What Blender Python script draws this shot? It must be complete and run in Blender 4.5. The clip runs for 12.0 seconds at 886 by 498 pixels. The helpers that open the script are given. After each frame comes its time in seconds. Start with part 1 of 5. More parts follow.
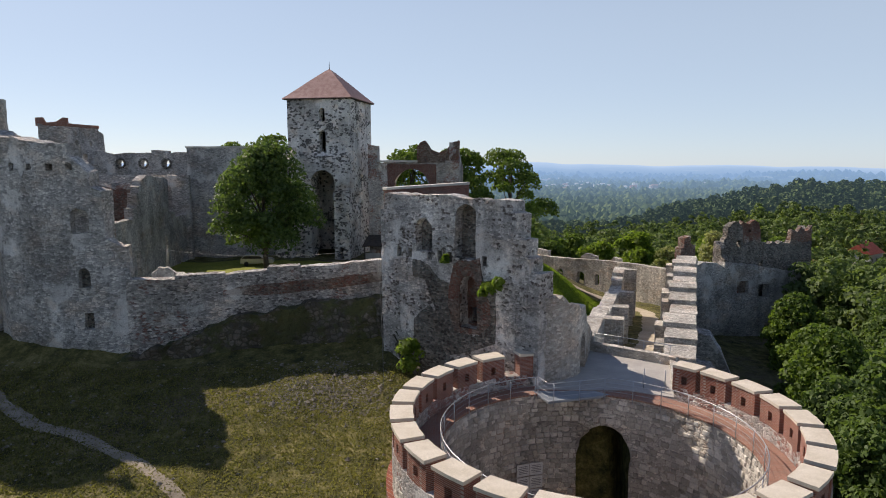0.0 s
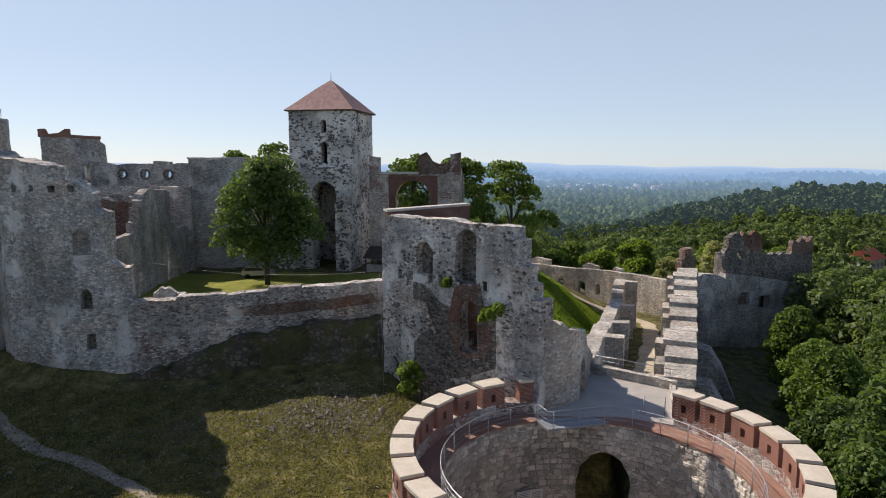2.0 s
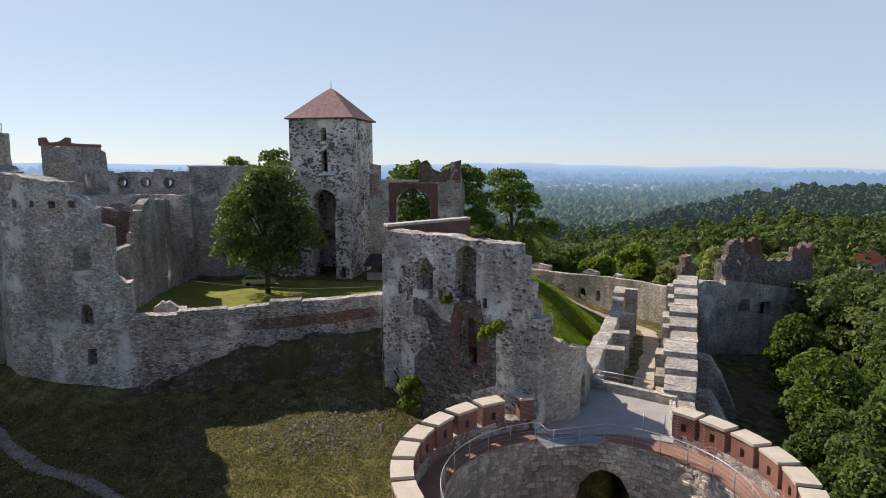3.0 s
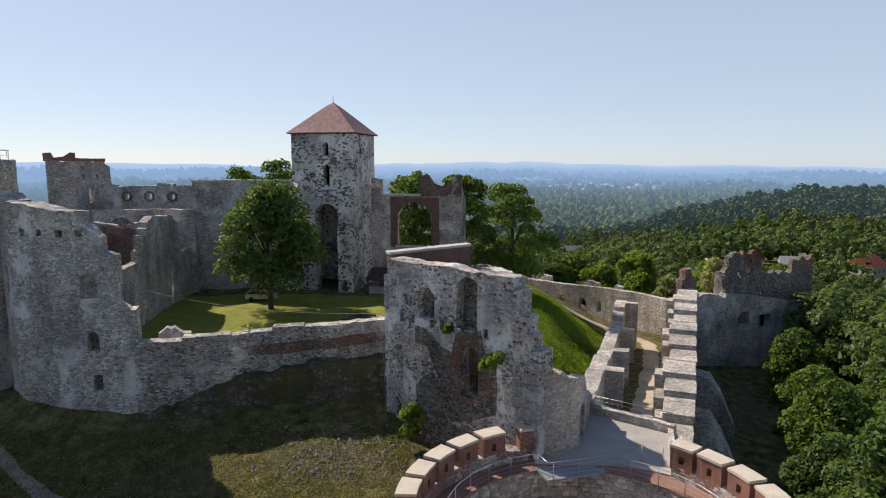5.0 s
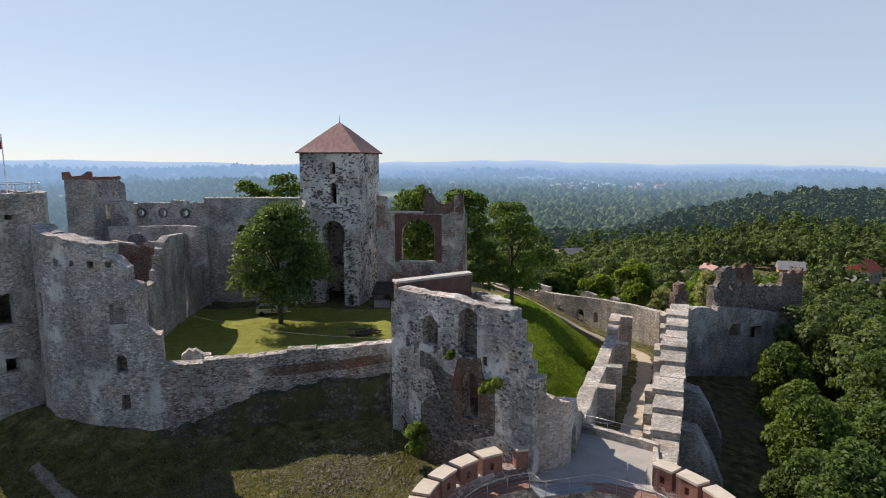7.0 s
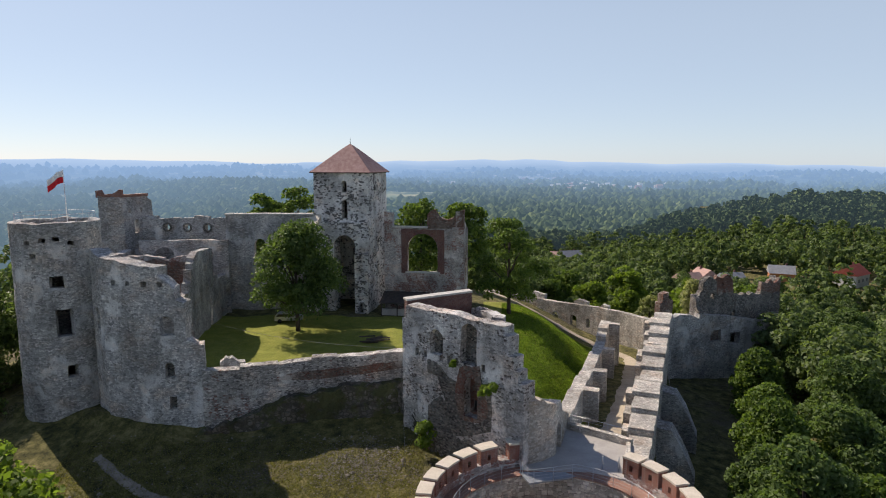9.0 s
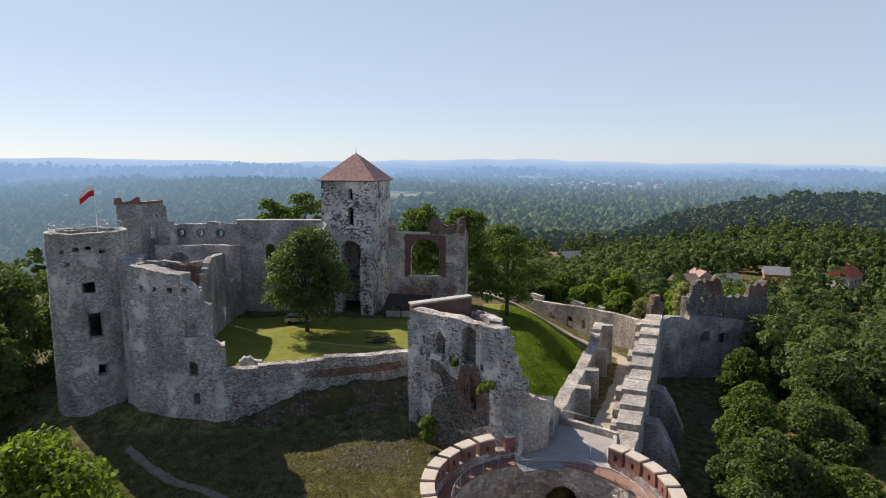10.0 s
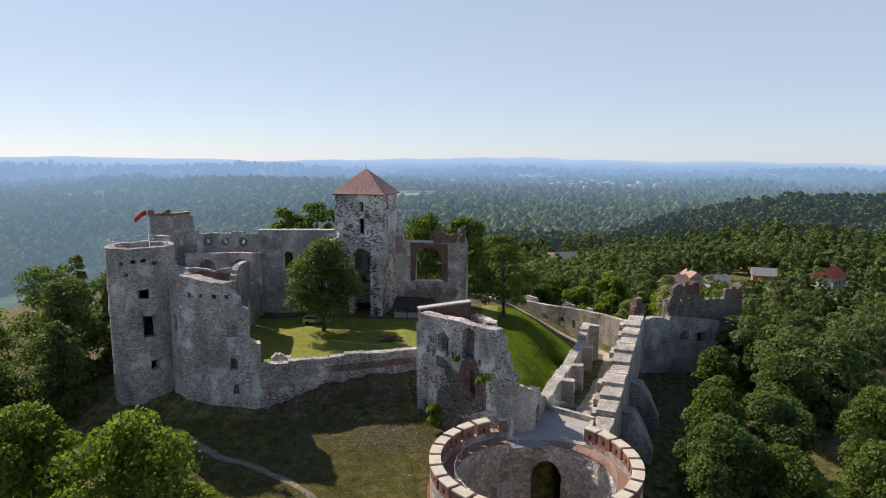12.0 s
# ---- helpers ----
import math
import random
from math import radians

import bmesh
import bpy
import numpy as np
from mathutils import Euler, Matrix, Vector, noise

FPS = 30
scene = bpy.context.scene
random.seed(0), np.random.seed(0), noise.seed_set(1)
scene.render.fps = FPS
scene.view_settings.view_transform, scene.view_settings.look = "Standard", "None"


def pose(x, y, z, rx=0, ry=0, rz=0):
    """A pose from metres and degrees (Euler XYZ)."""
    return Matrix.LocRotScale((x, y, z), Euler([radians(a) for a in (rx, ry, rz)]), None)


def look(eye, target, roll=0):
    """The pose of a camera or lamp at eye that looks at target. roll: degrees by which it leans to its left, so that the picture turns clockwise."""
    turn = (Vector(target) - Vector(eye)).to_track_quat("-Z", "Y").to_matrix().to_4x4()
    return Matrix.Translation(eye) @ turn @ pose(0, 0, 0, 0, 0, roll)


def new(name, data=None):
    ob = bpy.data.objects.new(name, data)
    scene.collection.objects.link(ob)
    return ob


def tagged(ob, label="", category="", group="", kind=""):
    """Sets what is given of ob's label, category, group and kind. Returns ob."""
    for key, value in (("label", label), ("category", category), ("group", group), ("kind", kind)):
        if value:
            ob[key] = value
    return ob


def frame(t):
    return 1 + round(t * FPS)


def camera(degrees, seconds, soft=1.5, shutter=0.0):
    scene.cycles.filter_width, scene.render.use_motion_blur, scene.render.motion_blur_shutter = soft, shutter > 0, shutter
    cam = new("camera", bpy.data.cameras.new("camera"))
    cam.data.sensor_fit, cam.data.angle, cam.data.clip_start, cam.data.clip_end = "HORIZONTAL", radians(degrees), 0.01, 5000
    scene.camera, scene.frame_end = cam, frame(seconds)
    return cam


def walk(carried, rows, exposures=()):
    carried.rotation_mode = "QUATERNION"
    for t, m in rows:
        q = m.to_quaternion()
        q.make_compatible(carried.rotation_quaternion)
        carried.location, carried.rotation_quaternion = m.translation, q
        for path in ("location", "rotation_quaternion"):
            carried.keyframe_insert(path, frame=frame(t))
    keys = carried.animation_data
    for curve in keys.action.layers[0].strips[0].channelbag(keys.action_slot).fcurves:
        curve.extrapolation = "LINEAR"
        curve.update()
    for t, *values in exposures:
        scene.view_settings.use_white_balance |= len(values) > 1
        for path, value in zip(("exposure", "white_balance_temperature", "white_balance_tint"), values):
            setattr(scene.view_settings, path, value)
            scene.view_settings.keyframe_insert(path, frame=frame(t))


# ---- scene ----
import functools

cam = camera(70.0, 12.0, 1.0)
# seconds, eye, yaw, pitch, roll
PATH = [
    (0, 0.000, 0.000, 15.454, 0.000, -7.500, 0.000),
    (0.5, -0.002, 0.006, 15.870, 0.018, -7.510, 0.005),
    (1, 0.003, 0.036, 16.298, 0.049, -7.514, 0.058),
    (1.5, 0.013, 0.079, 16.689, 0.080, -7.508, 0.081),
    (2, 0.045, 0.095, 17.132, 0.119, -7.486, 0.108),
    (2.5, 0.057, 0.144, 17.670, 0.136, -7.479, 0.088),
    (3, 0.077, 0.181, 18.253, 0.164, -7.469, 0.026),
    (5, 0.079, -0.126, 20.566, 0.289, -7.590, -0.002),
    (5.5, 0.101, -0.581, 21.251, 0.357, -7.633, -0.008),
    (6, 0.057, -1.259, 22.018, 0.372, -7.711, 0.024),
    (6.5, 0.034, -2.256, 22.835, 0.410, -7.725, 0.082),
    (7, 0.006, -3.563, 23.705, 0.442, -7.764, 0.072),
    (9, -0.320, -11.571, 27.081, 0.473, -7.875, 0.124),
    (9.5, -0.369, -14.037, 27.986, 0.502, -7.943, 0.127),
    (10, -0.446, -16.631, 28.802, 0.522, -7.966, 0.159),
    (10.5, -0.512, -19.316, 29.555, 0.523, -7.972, 0.154),
    (11, -0.539, -22.066, 30.342, 0.551, -8.021, 0.137),
    (11.5, -0.628, -24.868, 31.243, 0.543, -8.096, 0.113),
    (12, -0.770, -27.750, 32.154, 0.533, -8.144, 0.153),
]
walk(cam, [(t, pose(x, y, z, 90 + pitch, 0, yaw) @ pose(0, 0, 0, 0, 0, roll)) for t, x, y, z, yaw, pitch, roll in PATH], [(0, 0.15, 7150, 17), (12, 0.15, 7150, 17)])

# ---- world and sun ----
SUN = Vector((-0.84, 0.76, 1.0)).normalized()
world = bpy.data.worlds.new("sky")
scene.world = world
world.use_nodes = True
wn = world.node_tree
sky = wn.nodes.new("ShaderNodeTexSky")
sky.sky_type = "NISHITA"
sky.sun_disc = False
sky.sun_elevation = math.asin(SUN.z)
sky.sun_rotation = math.atan2(SUN.x, SUN.y)
sky.altitude = 350
sky.air_density = 0.7
sky.dust_density = 0.3
sky.ozone_density = 2.2
veil = wn.nodes.new("ShaderNodeMix")
veil.data_type = "RGBA"
veil.inputs[7].default_value = (3.6, 4.75, 5.9, 1)
# summer haze low in the sky, thinning towards the zenith
sky_place = wn.nodes.new("ShaderNodeTexCoord")
sky_up = wn.nodes.new("ShaderNodeSeparateXYZ")
thin = wn.nodes.new("ShaderNodeMapRange")
thin.interpolation_type = "SMOOTHSTEP"
for slot, value in ((1, 0.16), (2, 0.62), (3, 0.68), (4, 0.0)):
    thin.inputs[slot].default_value = value
wn.links.new(sky_place.outputs["Generated"], sky_up.inputs[0])
wn.links.new(sky_up.outputs[2], thin.inputs[0])
wn.links.new(thin.outputs[0], veil.inputs[0])
wn.links.new(sky.outputs[0], veil.inputs[6])
wn.links.new(veil.outputs[2], wn.nodes["Background"].inputs[0])
wn.nodes["Background"].inputs[1].default_value = 0.128
lamp = new("sun", bpy.data.lights.new("sun", "SUN"))
lamp.data.energy, lamp.data.angle, lamp.data.color = 4.6, radians(0.55), (1.0, 0.95, 0.86)
lamp.matrix_world = look(SUN * 300, (0, 0, 0))


# ---- materials ----
def nodes_of(name, rough=0.9, metal=0.0):
    m = bpy.data.materials.new(name)
    m.use_nodes = True
    t = m.node_tree
    b = t.nodes["Principled BSDF"]
    b.inputs["Roughness"].default_value = rough
    b.inputs["Metallic"].default_value = metal
    b.inputs["Specular IOR Level"].default_value = 0.25
    return m, t, b


def add(t, kind, **values):
    n = t.nodes.new(kind)
    for k, v in values.items():
        n.inputs[k.replace("_", " ")].default_value = v
    return n


def place_of(t, scale=(1, 1, 1)):
    g = t.nodes.new("ShaderNodeNewGeometry")
    m = add(t, "ShaderNodeMapping", Scale=scale)
    t.links.new(g.outputs["Position"], m.inputs["Vector"])
    return m.outputs[0]


def noise_of(t, vec, scale, detail=4.0, rough=0.6):
    n = add(t, "ShaderNodeTexNoise", Scale=scale, Detail=detail, Roughness=rough)
    t.links.new(vec, n.inputs["Vector"])
    return n.outputs[0]


def ramp(t, value, *stops):
    r = t.nodes.new("ShaderNodeValToRGB")
    e = r.color_ramp.elements
    while len(e) < len(stops):
        e.new(0.5)
    for k, (p, c) in zip(e, stops):
        k.position, k.color = p, (*((c, c, c) if isinstance(c, (int, float)) else c), 1)
    t.links.new(value, r.inputs[0])
    return r.outputs[0]


def mix(t, fac, a, b, kind="MIX"):
    n = t.nodes.new("ShaderNodeMix")
    n.data_type, n.blend_type = "RGBA", kind
    for slot, v in ((0, fac), (6, a), (7, b)):
        if isinstance(v, (int, float)):
            n.inputs[slot].default_value = v
        elif isinstance(v, tuple):
            n.inputs[slot].default_value = (*v, 1)
        else:
            t.links.new(v, n.inputs[slot])
    return n.outputs[2]


def maths(t, op, a, b=0.0):
    n = t.nodes.new("ShaderNodeMath")
    n.operation = op
    for slot, v in ((0, a), (1, b)):
        if isinstance(v, (int, float)):
            n.inputs[slot].default_value = v
        else:
            t.links.new(v, n.inputs[slot])
    return n.outputs[0]


def bump(t, b, height, strength, distance):
    n = add(t, "ShaderNodeBump", Strength=strength, Distance=distance)
    t.links.new(height, n.inputs["Height"])
    t.links.new(n.outputs[0], b.inputs["Normal"])


def stone(name, low, high, mortar, size=0.34, flat=1.7, plaster=None, bare=0.5, dark=None, dark_at=0.62, brick=None, brick_at=0.7, joint=0.05, pit=0.6):
    """Rubble masonry: stones of many tones in mortar, with remains of plaster, soot-dark stones and patches of brick."""
    m, t, b = nodes_of(name, 0.92)
    vec = place_of(t)
    wob = add(t, "ShaderNodeTexNoise", Scale=1.6, Detail=2.0)
    t.links.new(vec, wob.inputs["Vector"])
    shift = mix(t, 0.12, vec, wob.outputs[1], "ADD")
    flatten = add(t, "ShaderNodeMapping", Scale=(1, 1, flat))
    t.links.new(shift, flatten.inputs["Vector"])
    cell = add(t, "ShaderNodeTexVoronoi", Scale=1 / size)
    edge = add(t, "ShaderNodeTexVoronoi", Scale=1 / size)
    edge.feature = "DISTANCE_TO_EDGE"
    for v in (cell, edge):
        t.links.new(flatten.outputs[0], v.inputs["Vector"])
    tone = t.nodes.new("ShaderNodeSeparateColor")
    t.links.new(cell.outputs["Color"], tone.inputs[0])
    col = ramp(t, tone.outputs[0], (0.0, low), (0.55, tuple((p + q) / 2 for p, q in zip(low, high))), (1.0, high))
    if dark:
        patch = noise_of(t, vec, 0.35, 3)
        some = ramp(t, maths(t, "ADD", maths(t, "MULTIPLY", tone.outputs[1], 0.55), patch), (dark_at + 0.12, 0.0), (dark_at + 0.18, 1.0))
        col = mix(t, some, col, dark)
    if brick:
        patch = noise_of(t, vec, 0.28, 3)
        some = ramp(t, maths(t, "ADD", maths(t, "MULTIPLY", tone.outputs[2], 0.2), patch), (brick_at, 0.0), (brick_at + 0.06, 1.0))
        col = mix(t, some, col, brick)
    gap = ramp(t, edge.outputs["Distance"], (joint * 0.4, 1.0), (joint * 1.6, 0.0))
    col = mix(t, gap, col, mortar)
    height = ramp(t, edge.outputs["Distance"], (0.0, 0.0), (joint * 3, 1.0))
    if plaster:
        n = noise_of(t, vec, 0.42, 6, 0.68)
        cover = ramp(t, n, (bare - 0.03, 0.0), (bare + 0.04, 1.0))
        if dark:
            cover = mix(t, some, cover, (0, 0, 0))
        col = mix(t, cover, col, plaster)
        height = mix(t, cover, height, (1, 1, 1))
    stain = noise_of(t, place_of(t, (1, 1, 0.35)), 0.5, 5, 0.65)
    col = mix(t, 0.75, col, ramp(t, stain, (0.32, 0.56), (0.68, 1.22)), "MULTIPLY")
    broad = noise_of(t, vec, 0.17, 4, 0.6)
    col = mix(t, 0.85, col, ramp(t, broad, (0.34, 0.66), (0.5, 1.0), (0.66, 1.22)), "MULTIPLY")
    pits = ramp(t, noise_of(t, place_of(t, (1, 1, 1.5)), 3.3, 2, 0.55), (0.60, 1.0), (0.67, 0.5))
    col = mix(t, pit, col, pits, "MULTIPLY")
    rust = ramp(t, noise_of(t, place_of(t, (1.0, 1.0, 1.6)), 0.31, 4, 0.65), (0.50, 0.0), (0.68, 0.75))
    col = mix(t, rust, col, mix(t, 1.0, col, (1.06, 0.90, 0.78), "MULTIPLY"))
    fine = noise_of(t, vec, 14, 4)
    col = mix(t, 0.7, col, ramp(t, fine, (0.3, 0.62), (0.7, 1.34)), "MULTIPLY")
    t.links.new(col, b.inputs["Base Color"])
    both = mix(t, 0.35, height, fine)
    bump(t, b, both, 1.0, 0.10)
    return m


def plain(name, a, c, size=1.5, rough=0.85, fine=20.0, depth=0.01, metal=0.0, grain=(1, 1, 1)):
    """A surface of two tones in patches with fine grain."""
    m, t, b = nodes_of(name, rough, metal)
    vec = place_of(t, grain)
    n = noise_of(t, vec, 1 / size, 5, 0.65)
    f = noise_of(t, vec, fine, 3)
    col = mix(t, 0.5, ramp(t, n, (0.35, a), (0.65, c)), ramp(t, f, (0.3, 0.7), (0.7, 1.25)), "MULTIPLY")
    t.links.new(col, b.inputs["Base Color"])
    bump(t, b, f, 0.6, depth)
    return m


def bricks(name, a, c, mortar, dirt=0.6, up=False):
    """Red brickwork in courses 8 cm high; up: laid flat as paving."""
    m, t, b = nodes_of(name, 0.9)
    g = t.nodes.new("ShaderNodeNewGeometry")
    sep = t.nodes.new("ShaderNodeSeparateXYZ")
    t.links.new(g.outputs["Position"], sep.inputs[0])
    com = t.nodes.new("ShaderNodeCombineXYZ")
    if up:
        t.links.new(sep.outputs[0], com.inputs[0])
        t.links.new(sep.outputs[1], com.inputs[1])
    else:
        t.links.new(maths(t, "ADD", sep.outputs[0], maths(t, "MULTIPLY", sep.outputs[1], 0.83)), com.inputs[0])
        t.links.new(sep.outputs[2], com.inputs[1])
    k = add(t, "ShaderNodeTexBrick", Scale=1.0, Mortar_Size=0.012, Brick_Width=0.27, Row_Height=0.085, Color1=(*a, 1), Color2=(*c, 1), Mortar=(*mortar, 1))
    t.links.new(com.outputs[0], k.inputs["Vector"])
    vec = place_of(t)
    n = noise_of(t, vec, 0.9, 5, 0.7)
    col = mix(t, dirt, k.outputs[0], ramp(t, n, (0.3, 0.5), (0.7, 1.3)), "MULTIPLY")
    t.links.new(col, b.inputs["Base Color"])
    bump(t, b, maths(t, "SUBTRACT", noise_of(t, vec, 12), k.outputs["Fac"]), 0.7, 0.02)
    return m


def leaves(name, a, c, size=0.12, thin_part=0.48):
    """Foliage: leaves of many greens that let some light through."""
    m, t, b = nodes_of(name, 0.55)
    g = t.nodes.new("ShaderNodeNewGeometry")
    n = noise_of(t, place_of(t), size, 3)
    v = maths(t, "ADD", maths(t, "MULTIPLY", g.outputs["Random Per Island"], 0.45), maths(t, "MULTIPLY", n, 0.75))
    col = ramp(t, v, (0.3, a), (0.85, c))
    t.links.new(col, b.inputs["Base Color"])
    thin = t.nodes.new("ShaderNodeBsdfTranslucent")
    t.links.new(mix(t, 1.0, col, (1.15, 1.2, 0.6), "MULTIPLY"), thin.inputs[0])
    both = t.nodes.new("ShaderNodeMixShader")
    both.inputs[0].default_value = thin_part
    t.links.new(b.outputs[0], both.inputs[1])
    t.links.new(thin.outputs[0], both.inputs[2])
    t.links.new(both.outputs[0], t.nodes["Material Output"].inputs[0])
    return m


STONE = stone("grey_rubble", (0.28, 0.272, 0.265), (0.74, 0.715, 0.68), (0.42, 0.405, 0.39), 0.27, 1.8, plaster=(0.60, 0.585, 0.565), bare=0.57, dark=(0.20, 0.19, 0.185), dark_at=0.88, joint=0.05)
STONE_GATE = stone("gate_rubble", (0.36, 0.345, 0.33), (0.86, 0.82, 0.77), (0.52, 0.495, 0.47), 0.27, 1.7, plaster=(0.74, 0.715, 0.68), bare=0.54, dark=(0.17, 0.145, 0.13), dark_at=0.80, brick=(0.30, 0.19, 0.155), brick_at=0.80, joint=0.05)
STONE_DARK = stone("dark_gate_rubble", (0.12, 0.105, 0.095), (0.42, 0.37, 0.325), (0.22, 0.245, 0.225), 0.27, 1.7, plaster=(0.56, 0.53, 0.49), bare=0.66, dark=(0.11, 0.09, 0.08), dark_at=0.78, joint=0.05)
STONE_TOWER = stone("tower_masonry", (0.42, 0.405, 0.39), (0.70, 0.675, 0.645), (0.60, 0.575, 0.55), 0.42, 1.6, plaster=(0.74, 0.715, 0.68), bare=0.46, dark=(0.15, 0.14, 0.135), dark_at=0.74, joint=0.035, pit=0.5)
STONE_PALE = stone("pale_limestone", (0.44, 0.405, 0.36), (0.80, 0.76, 0.69), (0.50, 0.465, 0.41), 0.29, 1.6, joint=0.045, pit=0.5)
STONE_RED = stone("stone_with_brick", (0.34, 0.315, 0.30), (0.74, 0.68, 0.635), (0.48, 0.445, 0.415), 0.28, 1.8, plaster=(0.64, 0.60, 0.56), bare=0.55, brick=(0.33, 0.175, 0.145), brick_at=0.62, joint=0.05)
STONE_CURTAIN = stone("curtain_rubble", (0.28, 0.26, 0.245), (0.80, 0.755, 0.695), (0.42, 0.395, 0.37), 0.28, 2.2, plaster=(0.66, 0.635, 0.60), bare=0.60, dark=(0.18, 0.16, 0.15), dark_at=0.84, brick=(0.29, 0.155, 0.13), brick_at=0.73, joint=0.05)
STONE_INNER = stone("inner_rubble", (0.40, 0.36, 0.315), (0.82, 0.76, 0.67), (0.46, 0.42, 0.365), 0.34, 1.45, joint=0.055)
STONE_BROWN = stone("sooty_brick_rubble", (0.13, 0.10, 0.082), (0.42, 0.33, 0.28), (0.27, 0.22, 0.19), 0.25, 2.0, plaster=(0.52, 0.46, 0.41), bare=0.60, brick=(0.25, 0.115, 0.085), brick_at=0.58)
BANK = stone("earthy_rock", (0.07, 0.062, 0.05), (0.22, 0.195, 0.165), (0.09, 0.082, 0.06), 0.5, 1.3, plaster=(0.085, 0.09, 0.04), bare=0.50, joint=0.1)
BRICK = bricks("red_brick", (0.30, 0.10, 0.06), (0.20, 0.065, 0.045), (0.36, 0.30, 0.26))
BRICK_DARK = bricks("old_brick", (0.20, 0.08, 0.06), (0.13, 0.055, 0.045), (0.24, 0.2, 0.18))
PAVERS = bricks("brick_paving", (0.36, 0.16, 0.11), (0.28, 0.12, 0.085), (0.34, 0.28, 0.23), 0.4, True)
CAP = plain("sandstone_cap", (0.52, 0.46, 0.37), (0.62, 0.56, 0.47), 0.8, 0.85, 25)
PAVED = plain("concrete_paving", (0.36, 0.34, 0.32), (0.44, 0.42, 0.39), 1.2, 0.9, 16)
ROCK = plain("pale_coping", (0.42, 0.40, 0.37), (0.58, 0.55, 0.50), 0.7, 0.9, 6, 0.05)
SLATE = plain("grey_sheet_cover", (0.22, 0.25, 0.28), (0.32, 0.34, 0.36), 1.5, 0.6)
STEEL = plain("galvanised_steel", (0.42, 0.43, 0.45), (0.52, 0.53, 0.55), 0.6, 0.45, 30, 0.002, 0.85)
BLACK = plain("black_metal", (0.02, 0.02, 0.022), (0.035, 0.035, 0.04), 0.5, 0.5, 30, 0.002)
BARK = plain("bark", (0.055, 0.045, 0.035), (0.11, 0.09, 0.07), 0.4, 0.95, 9, 0.05, grain=(1, 1, 0.25))
WOOD = plain("dark_wood", (0.05, 0.04, 0.035), (0.10, 0.08, 0.065), 0.5, 0.8, 12, 0.01)
WHITE = plain("white_board", (0.66, 0.66, 0.64), (0.74, 0.74, 0.72), 0.5, 0.5, 20, 0.002)
INK = plain("grey_print", (0.16, 0.16, 0.17), (0.24, 0.24, 0.25), 0.2, 0.6, 20, 0.001)
CLOTH_RED = plain("red_cloth", (0.55, 0.02, 0.03), (0.65, 0.03, 0.04), 0.5, 0.8, 40, 0.003)
CLOTH_WHITE = plain("white_cloth", (0.78, 0.78, 0.78), (0.84, 0.84, 0.84), 0.5, 0.8, 40, 0.003)
EARTH = plain("trodden_earth", (0.22, 0.185, 0.145), (0.34, 0.295, 0.235), 1.1, 0.95, 7, 0.03)
SAND = plain("sandy_path", (0.38, 0.32, 0.24), (0.50, 0.43, 0.33), 1.6, 0.95, 8, 0.02)
TILE = plain("clay_tile", (0.31, 0.165, 0.145), (0.43, 0.26, 0.235), 0.7, 0.75, 9, 0.02)
LEAF = leaves("leaf_green", (0.05, 0.09, 0.02), (0.18, 0.265, 0.058))
LEAF_DARK = leaves("leaf_dark", (0.042, 0.078, 0.025), (0.16, 0.235, 0.075))
LEAF_LIGHT = leaves("leaf_light", (0.085, 0.14, 0.02), (0.23, 0.32, 0.06), 0.12, 0.6)
LEAF_DRY = leaves("leaf_dry", (0.10, 0.105, 0.035), (0.27, 0.25, 0.10))
LEAF_CREAM = leaves("leaf_blossom", (0.12, 0.16, 0.05), (0.46, 0.46, 0.25))
LEAF_WOOD = leaves("leaf_woods", (0.036, 0.07, 0.028), (0.20, 0.265, 0.095), 0.11)


def grass_material():
    m, t, b = nodes_of("grass_and_earth", 0.95)
    vec = place_of(t)
    big = noise_of(t, vec, 0.09, 5, 0.6)
    mid = noise_of(t, vec, 0.8, 5, 0.7)
    fine = noise_of(t, vec, 6.5, 4, 0.7)
    green = ramp(t, mid, (0.34, (0.036, 0.038, 0.014)), (0.5, (0.115, 0.108, 0.034)), (0.66, (0.24, 0.205, 0.085)))
    bare = ramp(t, maths(t, "ADD", maths(t, "MULTIPLY", big, 0.55), maths(t, "MULTIPLY", fine, 0.45)), (0.53, 0.0), (0.62, 1.0))
    col = mix(t, bare, green, (0.15, 0.12, 0.085))
    col = mix(t, 0.8, col, ramp(t, fine, (0.3, 0.55), (0.72, 1.4)), "MULTIPLY")
    t.links.new(col, b.inputs["Base Color"])
    bump(t, b, fine, 1.0, 0.12)
    return m


def lawn_material():
    m, t, b = nodes_of("lawn", 0.95)
    vec = place_of(t)
    mid = noise_of(t, vec, 0.5, 5, 0.65)
    fine = noise_of(t, vec, 5.0, 4, 0.7)
    col = ramp(t, mid, (0.3, (0.165, 0.19, 0.025)), (0.7, (0.28, 0.285, 0.055)))
    col = mix(t, 0.8, col, ramp(t, fine, (0.3, 0.55), (0.72, 1.4)), "MULTIPLY")
    t.links.new(col, b.inputs["Base Color"])
    bump(t, b, fine, 1.0, 0.1)
    return m


